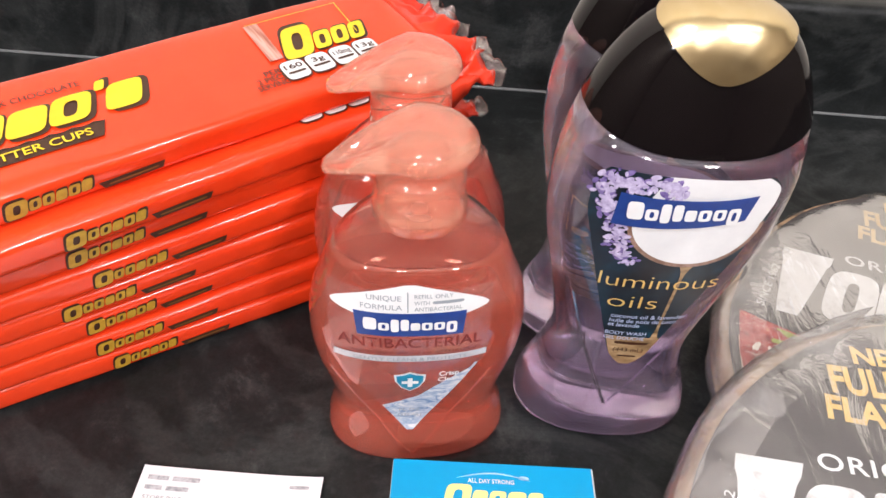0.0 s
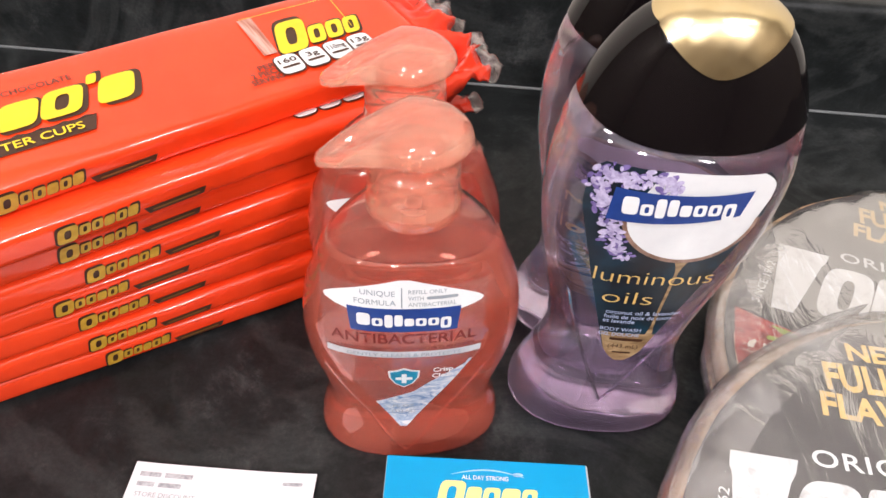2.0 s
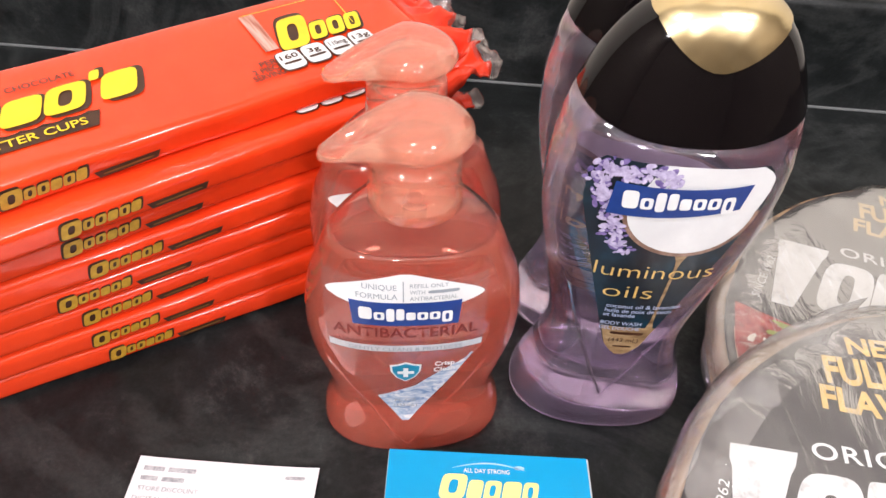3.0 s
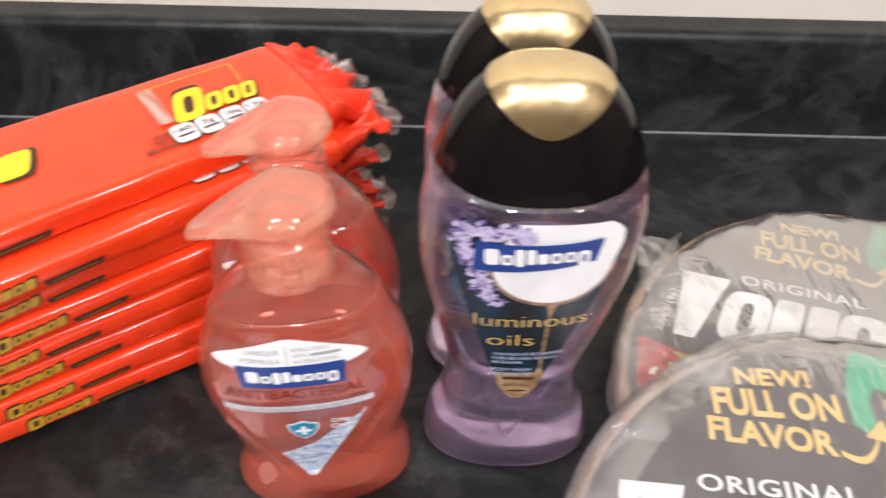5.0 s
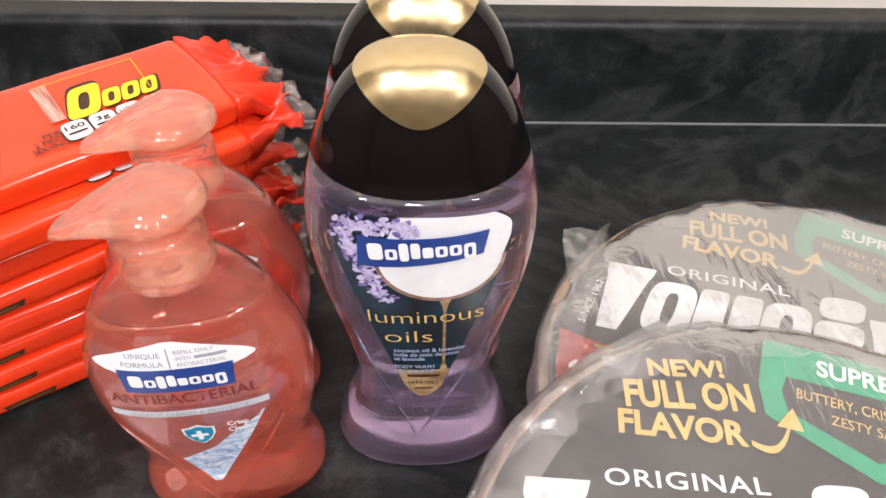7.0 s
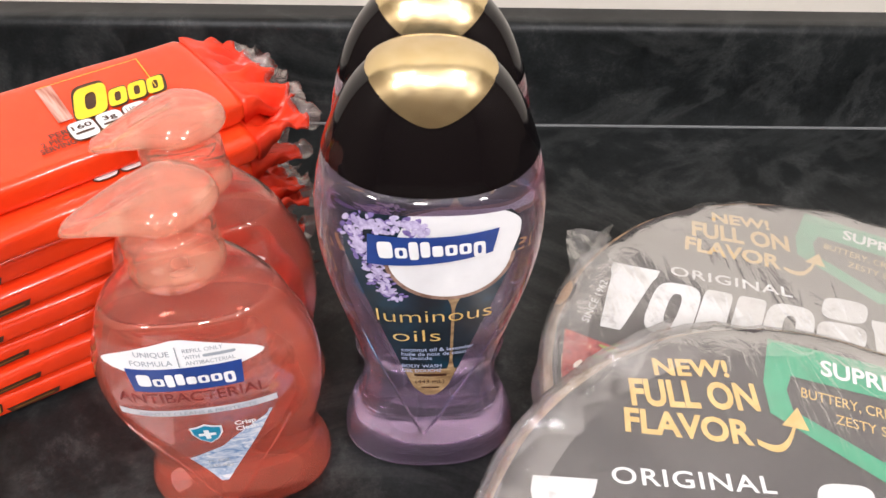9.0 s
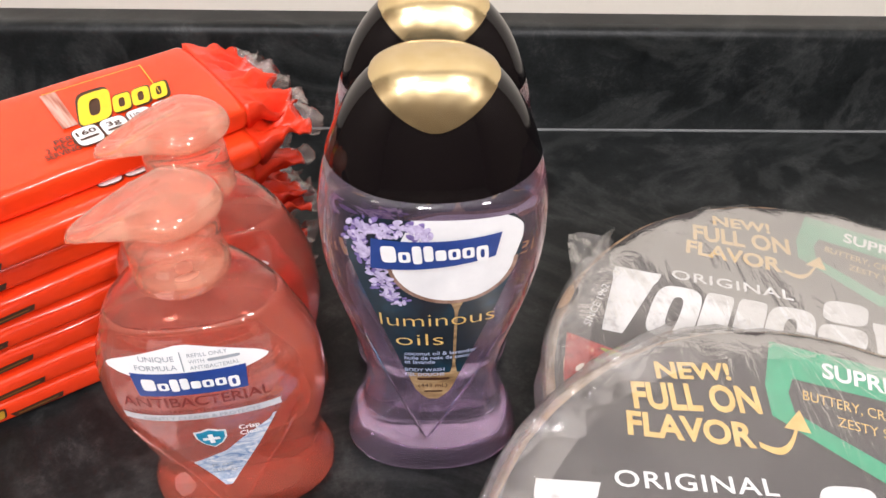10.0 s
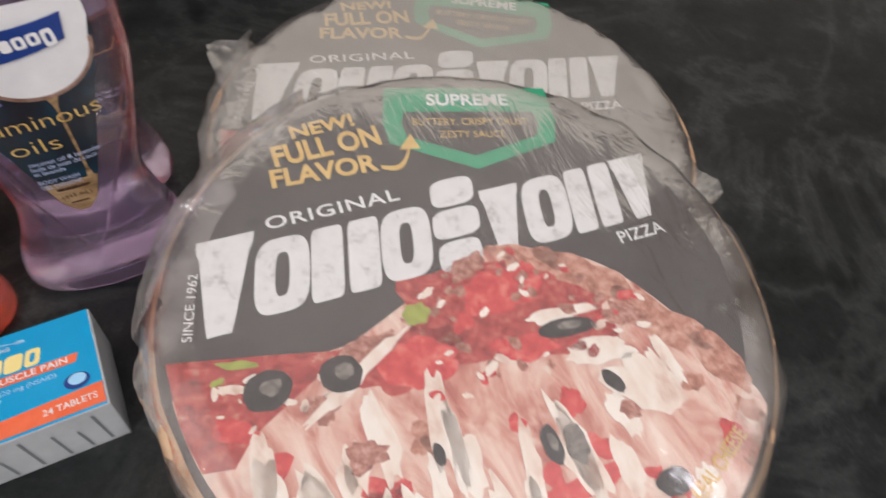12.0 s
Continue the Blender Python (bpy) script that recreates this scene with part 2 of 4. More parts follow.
M["lamp"] = mat("lamp_glass", (0.9, 0.9, 0.9), 0.4, emit=(1.0, 0.95, 0.90), strength=12.0)
M["metal"] = mat("brushed_nickel", (0.5, 0.48, 0.45), 0.35, metal=1.0)

# ---- mesh helpers ----


def finish(name, bm, material, smooth=True):
    me = bpy.data.meshes.new(name)
    if smooth:
        for f in bm.faces:
            f.smooth = True
    bm.to_mesh(me)
    bm.free()
    me.materials.append(material)
    return new(name, me)


def part(name, bm, material, parent, label="", smooth=True):
    ob = finish(name, bm, material, smooth)
    ob.parent = parent
    if label:
        tagged(ob, label)
    return ob


def thing(name, m, label, category, group="", kind=""):
    ob = new(name)
    ob.empty_display_size = 0.02
    ob.matrix_world = m
    return tagged(ob, label, category, group, kind)


def grid(rows, close=False):
    """A mesh from rows of points."""
    bm = bmesh.new()
    vs = [[bm.verts.new(p) for p in r] for r in rows]
    n = len(rows[0])
    for a, b in zip(vs, vs[1:]):
        for i in range(n if close else n - 1):
            j = (i + 1) % n
            bm.faces.new((a[i], a[j], b[j], b[i]))
    return bm, vs


def cap_ends(bm, vs, low=True, high=True):
    if low:
        bm.faces.new(list(reversed(vs[0])))
    if high:
        bm.faces.new(vs[-1])
    bmesh.ops.recalc_face_normals(bm, faces=bm.faces)
    return bm


def box(x0, x1, y0, y1, z0, z1, bevel=0.0, segs=2):
    bm = bmesh.new()
    bmesh.ops.create_cube(bm, size=1)
    for v in bm.verts:
        v.co = ((x0 + x1) / 2 + v.co.x * (x1 - x0), (y0 + y1) / 2 + v.co.y * (y1 - y0), (z0 + z1) / 2 + v.co.z * (z1 - z0))
    if bevel:
        bmesh.ops.bevel(bm, geom=bm.edges[:], offset=bevel, segments=segs, affect="EDGES", profile=0.5)
    return bm


def curve_at(table, x):
    """Smooth value of a table of (x, y) rows."""
    xs, ys = [r[0] for r in table], [r[1] for r in table]
    if x <= xs[0]:
        return ys[0]
    if x >= xs[-1]:
        return ys[-1]
    k = max(i for i in range(len(xs) - 1) if xs[i] <= x)
    t = (x - xs[k]) / (xs[k + 1] - xs[k])

    def slope(i):
        a, b = max(i - 1, 0), min(i + 1, len(xs) - 1)
        return (ys[b] - ys[a]) / (xs[b] - xs[a])
    h = xs[k + 1] - xs[k]
    m0, m1 = slope(k) * h, slope(k + 1) * h
    return (2 * t**3 - 3 * t**2 + 1) * ys[k] + (t**3 - 2 * t**2 + t) * m0 + (3 * t**2 - 2 * t**3) * ys[k + 1] + (t**3 - t**2) * m1


TEXTS = {}


def letters(words, height, width=None, slant=0.0, bold=0.0, spacing=1.0):
    """Flat lettering as (points, faces), centred on its own box; capitals as high as height."""
    key = (words, bold, spacing)
    if key not in TEXTS:
        cu = bpy.data.curves.new("words", "FONT")
        cu.body, cu.resolution_u, cu.offset, cu.space_character = words, 3, bold, spacing
        ob = bpy.data.objects.new("words", cu)
        scene.collection.objects.link(ob)
        bpy.context.view_layer.update()
        me = bpy.data.meshes.new_from_object(ob.evaluated_get(bpy.context.evaluated_depsgraph_get()))
        pts = np.array([tuple(v.co)[:2] for v in me.vertices])
        TEXTS[key] = (pts, [tuple(p.vertices) for p in me.polygons])
        bpy.data.objects.remove(ob)
        bpy.data.curves.remove(cu)
        bpy.data.meshes.remove(me)
    pts, faces = TEXTS[key]
    p = pts.copy()
    p[:, 0] -= (p[:, 0].min() + p[:, 0].max()) / 2
    p[:, 1] -= 0.36
    p *= height / 0.72
    if width:
        p[:, 0] *= width / (p[:, 0].max() - p[:, 0].min())
    p[:, 0] += slant * p[:, 1]
    return p, faces


def blob(points, hole=None):
    """A flat shape from an outline, as (points, faces); with a hole of as many points where given."""
    p = np.array(points, float)
    n = len(p)
    if hole is None:
        return p, [tuple(range(n))]
    q = np.array(hole, float)
    return np.vstack([p, q]), [(i, (i + 1) % n, n + (i + 1) % n, n + i) for i in range(n)]


def oval(cx, cy, rx, ry, n=20, power=2.0, turn=0.0):
    out = []
    for i in range(n):
        a = 2 * math.pi * i / n
        x = rx * math.copysign(abs(math.cos(a)) ** (2 / power), math.cos(a))
        y = ry * math.copysign(abs(math.sin(a)) ** (2 / power), math.sin(a))
        out.append((cx + x * math.cos(turn) - y * math.sin(turn), cy + x * math.sin(turn) + y * math.cos(turn)))
    return out


def moved(shape, dx=0.0, dy=0.0, turn=0.0, scale=1.0):
    p, f = shape
    a = radians(turn)
    c, s = math.cos(a) * scale, math.sin(a) * scale
    q = np.c_[p[:, 0] * c - p[:, 1] * s + dx, p[:, 0] * s + p[:, 1] * c + dy]
    return q, f


def wordmark(widths, heights, drops, gap, slant=0.0, holes=()):
    """A row of plain rounded marks that stands for a brand name: no letters."""
    x, out = 0.0, []
    for k, (w, h, d) in enumerate(zip(widths, heights, drops)):
        outer = oval(x + w / 2, d + h / 2, w / 2, h / 2, 20, 4.5)
        shape = blob(outer, oval(x + w / 2, d + h / 2, w * 0.17, h * 0.27, 20, 3.0)) if k in holes else blob(outer)
        shape[0][:, 0] += slant * shape[0][:, 1]
        out.append(shape)
        x += w + gap
    for s in out:
        s[0][:, 0] -= (x - gap) / 2
    return out


def laid(shapes, place):
    """One mesh of flat shapes, each point laid on a surface by place(u, v)."""
    bm = bmesh.new()
    for p, faces in shapes:
        vs = [bm.verts.new(place(u, v)) for u, v in p]
        for f in faces:
            try:
                bm.faces.new([vs[i] for i in f])
            except ValueError:
                pass
    return bm


def sheet(lo, hi, sides, place, rows=24, cols=14):
    """A shape between two side curves, row by row from lo to hi, laid on a surface."""
    pts = []
    for r in range(rows + 1):
        v = lo + (hi - lo) * r / rows
        a, b = sides(v)
        pts.append([place(a + (b - a) * c / cols, v) for c in range(cols + 1)])
    return grid(pts)[0]

# ---- the room: counter, backsplash, walls, ceiling, floor ----
WALL_Y, SPLASH_Y = 0.492, 0.464


def structure(name, bm, material, label, category, smooth=False):
    ob = finish(name, bm, material, smooth)
    return tagged(ob, label, category, kind="structure")


def counter_slab():
    """Laminate top that turns up in a cove into a low backsplash with a rounded top edge."""
    sec = [(-0.15, -0.038), (-0.162, -0.032), (-0.165, -0.019), (-0.162, -0.006), (-0.150, 0.0)]
    y = -0.14
    while y < SPLASH_Y - 0.004:
        sec.append((y, 0.0))
        y += 0.1
    sec += [(SPLASH_Y - 0.003, 0.0), (SPLASH_Y - 0.0012, 0.0006), (SPLASH_Y, 0.0022), (SPLASH_Y, 0.04), (SPLASH_Y - 0.0005, 0.074)]
    for k in range(9):
        a = math.pi / 2 * k / 8
        sec.append((SPLASH_Y + 0.006 - 0.0065 * math.cos(a), 0.079 + 0.0085 * math.sin(a)))
    sec += [(WALL_Y, 0.0885), (WALL_Y, -0.038)]
    xs = [-1.2 + 0.15 * i for i in range(19)]
    bm, vs = grid([[(x, b, c) for b, c in sec] for x in xs], close=True)
    return cap_ends(bm, vs)


structure("counter", counter_slab(), M["counter"], "dark mottled slate-look laminate counter with low backsplash", "counter", True)
seam = finish("trim", box(-1.2, 1.5, SPLASH_Y - 0.0026, SPLASH_Y - 0.0006, 0.0001, 0.0021, 0.0006), bump(mat("pale_caulk", (0.20, 0.21, 0.21), 0.4), 300, 0.3))
tagged(seam, "thin pale line where counter meets backsplash", "trim", kind="structure")
structure("wall_north", box(-1.2, 1.5, WALL_Y, WALL_Y + 0.1, -0.9, 1.5), M["wall"], "cream painted wall above the backsplash", "wall")
# South, west and east walls stay out of view; dark colour dims their bounce.
structure("wall_south", box(-1.3, 1.6, -2.6, -2.5, -0.9, 1.5), M["farwall"], "unseen far kitchen wall, tan darkened to cut reflections", "wall")
structure("wall_west", box(-1.3, -1.2, -2.5, WALL_Y + 0.1, -0.9, 1.5), M["farwall"], "unseen side wall, tan darkened to cut reflections", "wall")
structure("wall_east", box(1.5, 1.6, -2.5, WALL_Y + 0.1, -0.9, 1.5), M["farwall"], "unseen side wall, tan darkened to cut reflections", "wall")
structure("floor", box(-1.3, 1.6, -2.6, WALL_Y + 0.1, -1.0, -0.9), M["floor"], "beige vinyl kitchen floor", "floor")
structure("ceiling", box(-1.3, 1.6, -2.6, WALL_Y + 0.1, 1.5, 1.6), M["ceiling"], "white painted ceiling", "ceiling")
structure("base_cabinet", box(-1.2, 1.5, -0.12, WALL_Y, -0.9, -0.038), M["cupboard"], "brown wooden cabinet front under the counter", "cabinet")


def ceiling_light(x, y, watts):
    lamp = thing("ceiling_light", pose(x, y, LAMP_Z), "round frosted glass globe lamp on a nickel ceiling plate", "lamp", "ceiling lamps")
    part("ceiling_plate", lathe([(0.020, 0.132), (0.062, 0.138), (0.066, 0.146), (0.066, 0.1595)], 32), M["metal"], lamp, "brushed nickel ceiling plate")
    part("stem", lathe([(0.022, 0.074), (0.013, 0.084), (0.013, 0.136)], 20), M["metal"], lamp)
    bm = bmesh.new()
    bmesh.ops.create_uvsphere(bm, u_segments=24, v_segments=14, radius=0.080)
    part("globe", bm, M["lamp"], lamp, "lit frosted glass globe")
    data = bpy.data.lights.new("globe_light", "POINT")
    data.energy, data.shadow_soft_size, data.color = watts, 0.070, (0.99, 0.955, 1.0)
    new("globe_light", data).location = (x, y, LAMP_Z - 0.155)


# ---- bottles ----
POWER = 2.35


class Flask:
    """A flattened bottle: width and depth by height."""

    def __init__(self, widths, depths):
        self.widths, self.depths = widths, depths

    def at(self, a, z, out=0.0):
        w, d = curve_at(self.widths, z) / 2 + out, curve_at(self.depths, z) / 2 + out
        c, s = math.cos(a), math.sin(a)
        return (w * math.copysign(abs(c) ** (2 / POWER), c), d * math.copysign(abs(s) ** (2 / POWER), s), z)

    def front(self, u, z, out=0.0003):
        w, d = curve_at(self.widths, z) / 2, curve_at(self.depths, z) / 2
        k = min(abs(u) / w, 0.999)
        return (u, -d * (1 - k**POWER) ** (1 / POWER) - out, z)

    def skin(self, u, z, out):
        """A point of the front, grown evenly outwards."""
        w, d = curve_at(self.widths, z) / 2 + out, curve_at(self.depths, z) / 2 + out
        k = min(abs(u) / w, 0.9999)
        return (u, -d * (1 - k**POWER) ** (1 / POWER), z)

    def loft(self, levels, low=True, high=True, n=72, out=0.0):
        """levels: heights, or functions of the angle that give them."""
        rows = []
        for lev in levels:
            rows.append([self.at(2 * math.pi * i / n, lev(2 * math.pi * i / n) if callable(lev) else lev, out) for i in range(n)])
        if low:
            z = rows[0][0][2]
            rows = [[(x * k, y * k, z + lift) for x, y, _ in rows[0]] for k, lift in ((0.30, 0.0046), (0.55, 0.0042), (0.75, 0.0030), (0.90, 0.0009))] + rows
        bm, vs = grid(rows, close=True)
        return cap_ends(bm, vs, low, high)


def lathe(profile, n=40, cx=0.0, cy=0.0):
    bm, vs = grid([[(cx + r * math.cos(2 * math.pi * i / n), cy + r * math.sin(2 * math.pi * i / n), z) for i in range(n)] for r, z in profile], close=True)
    return cap_ends(bm, vs)


for lamp_x, lamp_y, lamp_watts in LAMPS:
    ceiling_light(lamp_x, lamp_y, lamp_watts)


def steps(a, b, n):
    return [a + (b - a) * i / n for i in range(n + 1)]


def ridge(flask, points, w=0.0009, h=0.0008, steps_n=24):
    """A raised line on the front of a bottle along a polyline of (u, z)."""
    bms = []
    rows = []
    for (u0, z0), (u1, z1) in zip(points, points[1:]):
        for k in range(steps_n):
            t = k / steps_n
            u, z = u0 + (u1 - u0) * t, z0 + (z1 - z0) * t
            rows.append([flask.front(u - w, z, -0.0002), flask.front(u - w * 0.4, z, h * 0.8), flask.front(u + w * 0.4, z, h * 0.8), flask.front(u + w, z, -0.0002)])
    return grid(rows)[0]


SOAP = Flask([(0.0, 0.072), (0.0015, 0.079), (0.005, 0.083), (0.012, 0.0815), (0.021, 0.0755), (0.031, 0.0725), (0.044, 0.078), (0.058, 0.0845), (0.072, 0.0875),
              (0.086, 0.0865), (0.099, 0.0815), (0.109, 0.0735), (0.117, 0.0675), (0.124, 0.059), (0.130, 0.048), (0.134, 0.038), (0.1365, 0.031)],
             [(0.0, 0.044), (0.0015, 0.049), (0.005, 0.0525), (0.015, 0.050), (0.031, 0.041), (0.058, 0.043), (0.078, 0.045), (0.099, 0.043), (0.112, 0.039), (0.124, 0.0355), (0.1365, 0.030)])
SOAP_MARK = dict(widths=[.0042, .0034, .0026, .0026, .0030, .0034, .0034, .0034], heights=[.0052, .0034, .0056, .0050, .0034, .0034, .0034, .0050], drops=[0, 0, -.0006, 0, 0, 0, 0, -.0016], gap=.0005, holes=(1, 5, 6, 7))


def pump_head(turn):
    """Teardrop actuator that narrows into a short drooping nozzle."""
    rows = []
    n = 36
    heights = [(0.1585, 0.45), (0.1593, 0.80), (0.1610, 0.96), (0.1628, 1.0), (0.1648, 0.965), (0.1668, 0.88), (0.1686, 0.75), (0.1700, 0.57), (0.1708, 0.36), (0.1711, 0.14)]
    for z, k in heights:
        row = []
        for i in range(n):
            a = 2 * math.pi * i / n
            c, s = math.cos(a), math.sin(a)
            reach = max(0.0, -c)
            x = 0.0195 * c if c >= 0 else -0.0325 * reach
            taper = 1.0 if c >= 0 else (1 - reach) ** 0.62 * (1 - 0.25 * reach)
            y = math.copysign(0.0190 * (abs(s) if c >= 0 else taper * 0.93 + 0.07) if abs(s) > 1e-6 else 0.0, s)
            if c < 0:
                y = math.copysign(max(abs(y) if reach < 0.999 else 0.0, 0.0030), s) if abs(s) > 1e-6 else 0.0
                y *= min(1.0, 0.0190 * abs(s) / 0.0190 + reach)
            toward = reach
            kk = k + (1 - k) * 0.35 * toward
            row.append((x * (kk if x > 0 else 0.30 + 0.70 * kk), y * kk, z - 0.0055 * toward**2 - (z - 0.1585) * 0.45 * toward))
        rows.append(row)
    bm, vs = grid(rows, close=True)
    cap_ends(bm, vs)
    bmesh.ops.rotate(bm, cent=(0, 0, 0), matrix=Matrix.Rotation(radians(turn), 3, "Z"), verts=bm.verts)
    return bm


def soap_bottle(m, label, turn):
    ob = thing("soap_bottle", m, label, "soap bottle", "hand soap bottles")
    level = 0.1215
    part("filled_body", SOAP.loft([0.0, 0.0006, 0.0015, 0.003, 0.005] + steps(0.008, level, 34)), M["soap"], ob, "clear bottle full of coral liquid soap")
    rows = SOAP.loft(steps(level + 0.0004, 0.1365, 14), low=False, high=False)
    inner = SOAP.loft(steps(level + 0.0004, 0.1365, 14), low=False, high=False, out=-0.0012)
    me = bpy.data.meshes.new("inner")
    bmesh.ops.reverse_faces(inner, faces=inner.faces)
    inner.to_mesh(me)
    inner.free()
    rows.from_mesh(me)
    bpy.data.meshes.remove(me)
    part("shoulder", rows, M["soapshell"], ob, "clear empty coral shoulder above the soap")
    part("collar", lathe([(0.0135, 0.1335), (0.0160, 0.1338), (0.0166, 0.135), (0.0166, 0.141), (0.0158, 0.1430), (0.0160, 0.1445), (0.0158, 0.1520), (0.0148, 0.1540), (0.0110, 0.1548), (0.0104, 0.1580), (0.0092, 0.1605)]), M["pump"], ob, "translucent coral screw collar")
    part("pump_head", pump_head(turn), M["pump"], ob, "translucent coral teardrop pump head with nozzle")
    part("dip_tube", lathe([(0.003, 0.1222), (0.003, 0.1345)], 14), M["tube"], ob)
    part("embossed_line", ridge(SOAP, [(-0.036, 0.062), (-0.026, 0.042), (-0.012, 0.020), (-0.003, 0.0095), (0.006, 0.020), (0.020, 0.042), (0.030, 0.062)], h=0.0005), M["soap"], ob)
    # printed label
    mid = -0.0040
    P = lambda out: (lambda u, v: SOAP.front(u + mid, v, out))
    heart = lambda v: 0.0305 if v > 0.075 else 0.0305 * max(0.0, (v - 0.0225) / 0.0525) ** 0.85
    lab = part("label", sheet(0.0232, 0.1120, lambda v: (-heart(v), heart(v)), P(0.0003), 26, 16), M["labelclear"], ob, "clear heart-shaped printed label")
    leaf = lambda v: 0.0295 * max(0.02, 1 - ((v - 0.1035) / 0.0122) ** 1.6 if v > 0.1035 else 1 - 0.5 * ((0.1035 - v) / 0.0042) ** 1.4)
    part("header", sheet(0.0995, 0.1152, lambda v: (-leaf(v), leaf(v)), P(0.0005), 14, 20), M["white"], lab, "white leaf-shaped header")
    part("small_print", laid([moved(letters("UNIQUE", 0.0024, 0.0125), -0.0095, 0.1094), moved(letters("FORMULA", 0.0024, 0.0150), -0.0105, 0.1053),
                              moved(letters("REFILL ONLY", 0.0018, 0.0140), 0.0085, 0.1102), moved(letters("WITH", 0.0018, 0.0055), 0.0042, 0.1073), moved(blob(oval(0, 0, 0.0058, 0.0007, 12, 6)), 0.0138, 0.1073), moved(letters("ANTIBACTERIAL", 0.0018, 0.0175), 0.0102, 0.1045),
                              blob([(-0.0011, 0.1030), (-0.0007, 0.1030), (-0.0007, 0.1122), (-0.0011, 0.1122)])], P(0.0008)), M["greyink"], lab)
    part("logo_plate", sheet(0.0906, 0.1024, lambda v: (-0.0198 - 0.001 * (v - 0.0906) / 0.012, 0.0198 + 0.001 * (v - 0.0906) / 0.012), P(0.0007), 5, 14), M["navy"], lab, "navy logo plate")
    part("logo_mark", laid([moved(s, 0, 0.0940, scale=1.18) for s in wordmark(**SOAP_MARK)], P(0.0010)), M["white"], lab)
    part("title", laid([moved(letters("ANTIBACTERIAL", 0.0056, 0.055), 0, 0.0867)], P(0.0007)), M["redink"], lab)
    part("subtitle", laid([moved(letters("HAND SOAP WITH MOISTURIZERS", 0.0020, 0.053), 0.001, 0.0808)], P(0.0007)), M["redink"], lab)
    part("band", sheet(0.0750, 0.0788, lambda v: (-0.0295, 0.0300), P(0.0006), 2, 16), M["greyband"], lab, "silver band")
    part("claim", laid([moved(letters("GENTLY CLEANS & PROTECTS", 0.0021, 0.044, bold=0.01), 0, 0.0769)], P(0.0009)), M["greyink"], lab)

    def shield(r):
        return [(-r, 0.75 * r), (-0.5 * r, 0.85 * r), (0, 1.1 * r), (0.5 * r, 0.85 * r), (r, 0.75 * r), (r * 0.95, 0), (r * 0.6, -0.7 * r), (0, -1.2 * r), (-0.6 * r, -0.7 * r), (-r * 0.95, 0)]
    part("shield_rim", laid([moved(blob(shield(0.0064)), 0.0, 0.0605)], P(0.0006)), M["white"], lab)
    part("shield", laid([moved(blob(shield(0.0055)), 0.0, 0.0605)], P(0.0009)), M["teal"], lab, "teal shield")
    part("cross", laid([blob([(-0.0010, 0.0571), (0.0010, 0.0571), (0.0010, 0.0639), (-0.0010, 0.0639)]), blob([(-0.0034, 0.0595), (-0.00102, 0.0595), (-0.00102, 0.0615), (-0.0034, 0.0615)]), blob([(0.00102, 0.0595), (0.0034, 0.0595), (0.0034, 0.0615), (0.00102, 0.0615)])], P(0.0012)), M["white"], lab)
    part("scent_name", laid([moved(letters("Crisp", 0.0031, 0.0082, bold=0.03), 0.0157, 0.0655), moved(letters("Clean", 0.0031, 0.0088, bold=0.03), 0.0157, 0.0612)], P(0.0008)), M["white"], lab)

    def wave(v):
        half = heart(v) * 0.97
        if v < 0.0405:
            return -half, half
        return half * (-1.0 + 1.25 * min(1.0, (v - 0.0405) / 0.0085) ** 0.8 + 0.70 * max(0.0, min(1.0, (v - 0.049) / 0.018))), half
    part("splash", sheet(0.0240, 0.0700, wave, P(0.0005), 34, 14), M["splash"], lab, "blue and white water splash print")
    part("volume", laid([moved(letters("FL OZ", 0.0022, 0.009), 0, 0.0378), moved(letters("(332 mL)", 0.0022, 0.010), 0, 0.0338)], P(0.0008)), M["greyink"], lab)
    return ob


soap_bottle(pose(0.0145, 0.155, 0.0005, 0, 0, 9), "coral antibacterial hand soap pump bottle on the counter", 5)
soap_bottle(pose(0.0060, 0.203, 0.0005, 0, 0, 9), "coral hand soap pump bottle behind its twin", 5)

WASH = Flask([(0.0, 0.074), (0.0015, 0.080), (0.005, 0.0840), (0.012, 0.0830), (0.020, 0.0785), (0.031, 0.0700), (0.043, 0.0630), (0.056, 0.0602), (0.072, 0.0640), (0.088, 0.0710), (0.102, 0.0775),
              (0.122, 0.0845), (0.140, 0.0860), (0.152, 0.0845), (0.162, 0.0805), (0.172, 0.0745), (0.182, 0.0665), (0.190, 0.058), (0.197, 0.0475), (0.202, 0.036), (0.2045, 0.026), (0.206, 0.012)],
             [(0.0, 0.045), (0.0015, 0.0505), (0.005, 0.0530), (0.014, 0.0525), (0.026, 0.0490), (0.050, 0.0415), (0.082, 0.042), (0.122, 0.046), (0.150, 0.046), (0.168, 0.043), (0.185, 0.037), (0.196, 0.031), (0.202, 0.025), (0.2045, 0.019), (0.206, 0.010)])
WASH_MARK = dict(widths=[.0048, .0038, .0030, .0030, .0034, .0038, .0038, .0038], heights=[.0068, .0044, .0074, .0064, .0044, .0044, .0044, .0064], drops=[0, 0, -.0008, 0, 0, 0, 0, -.0020], gap=.0006, holes=(1, 5, 6, 7))


def seam_z(a):
    """Height of the join of cap and bottle: lower at front and back."""
    return 0.1634 + 0.0082 * abs(math.cos(a)) ** 2


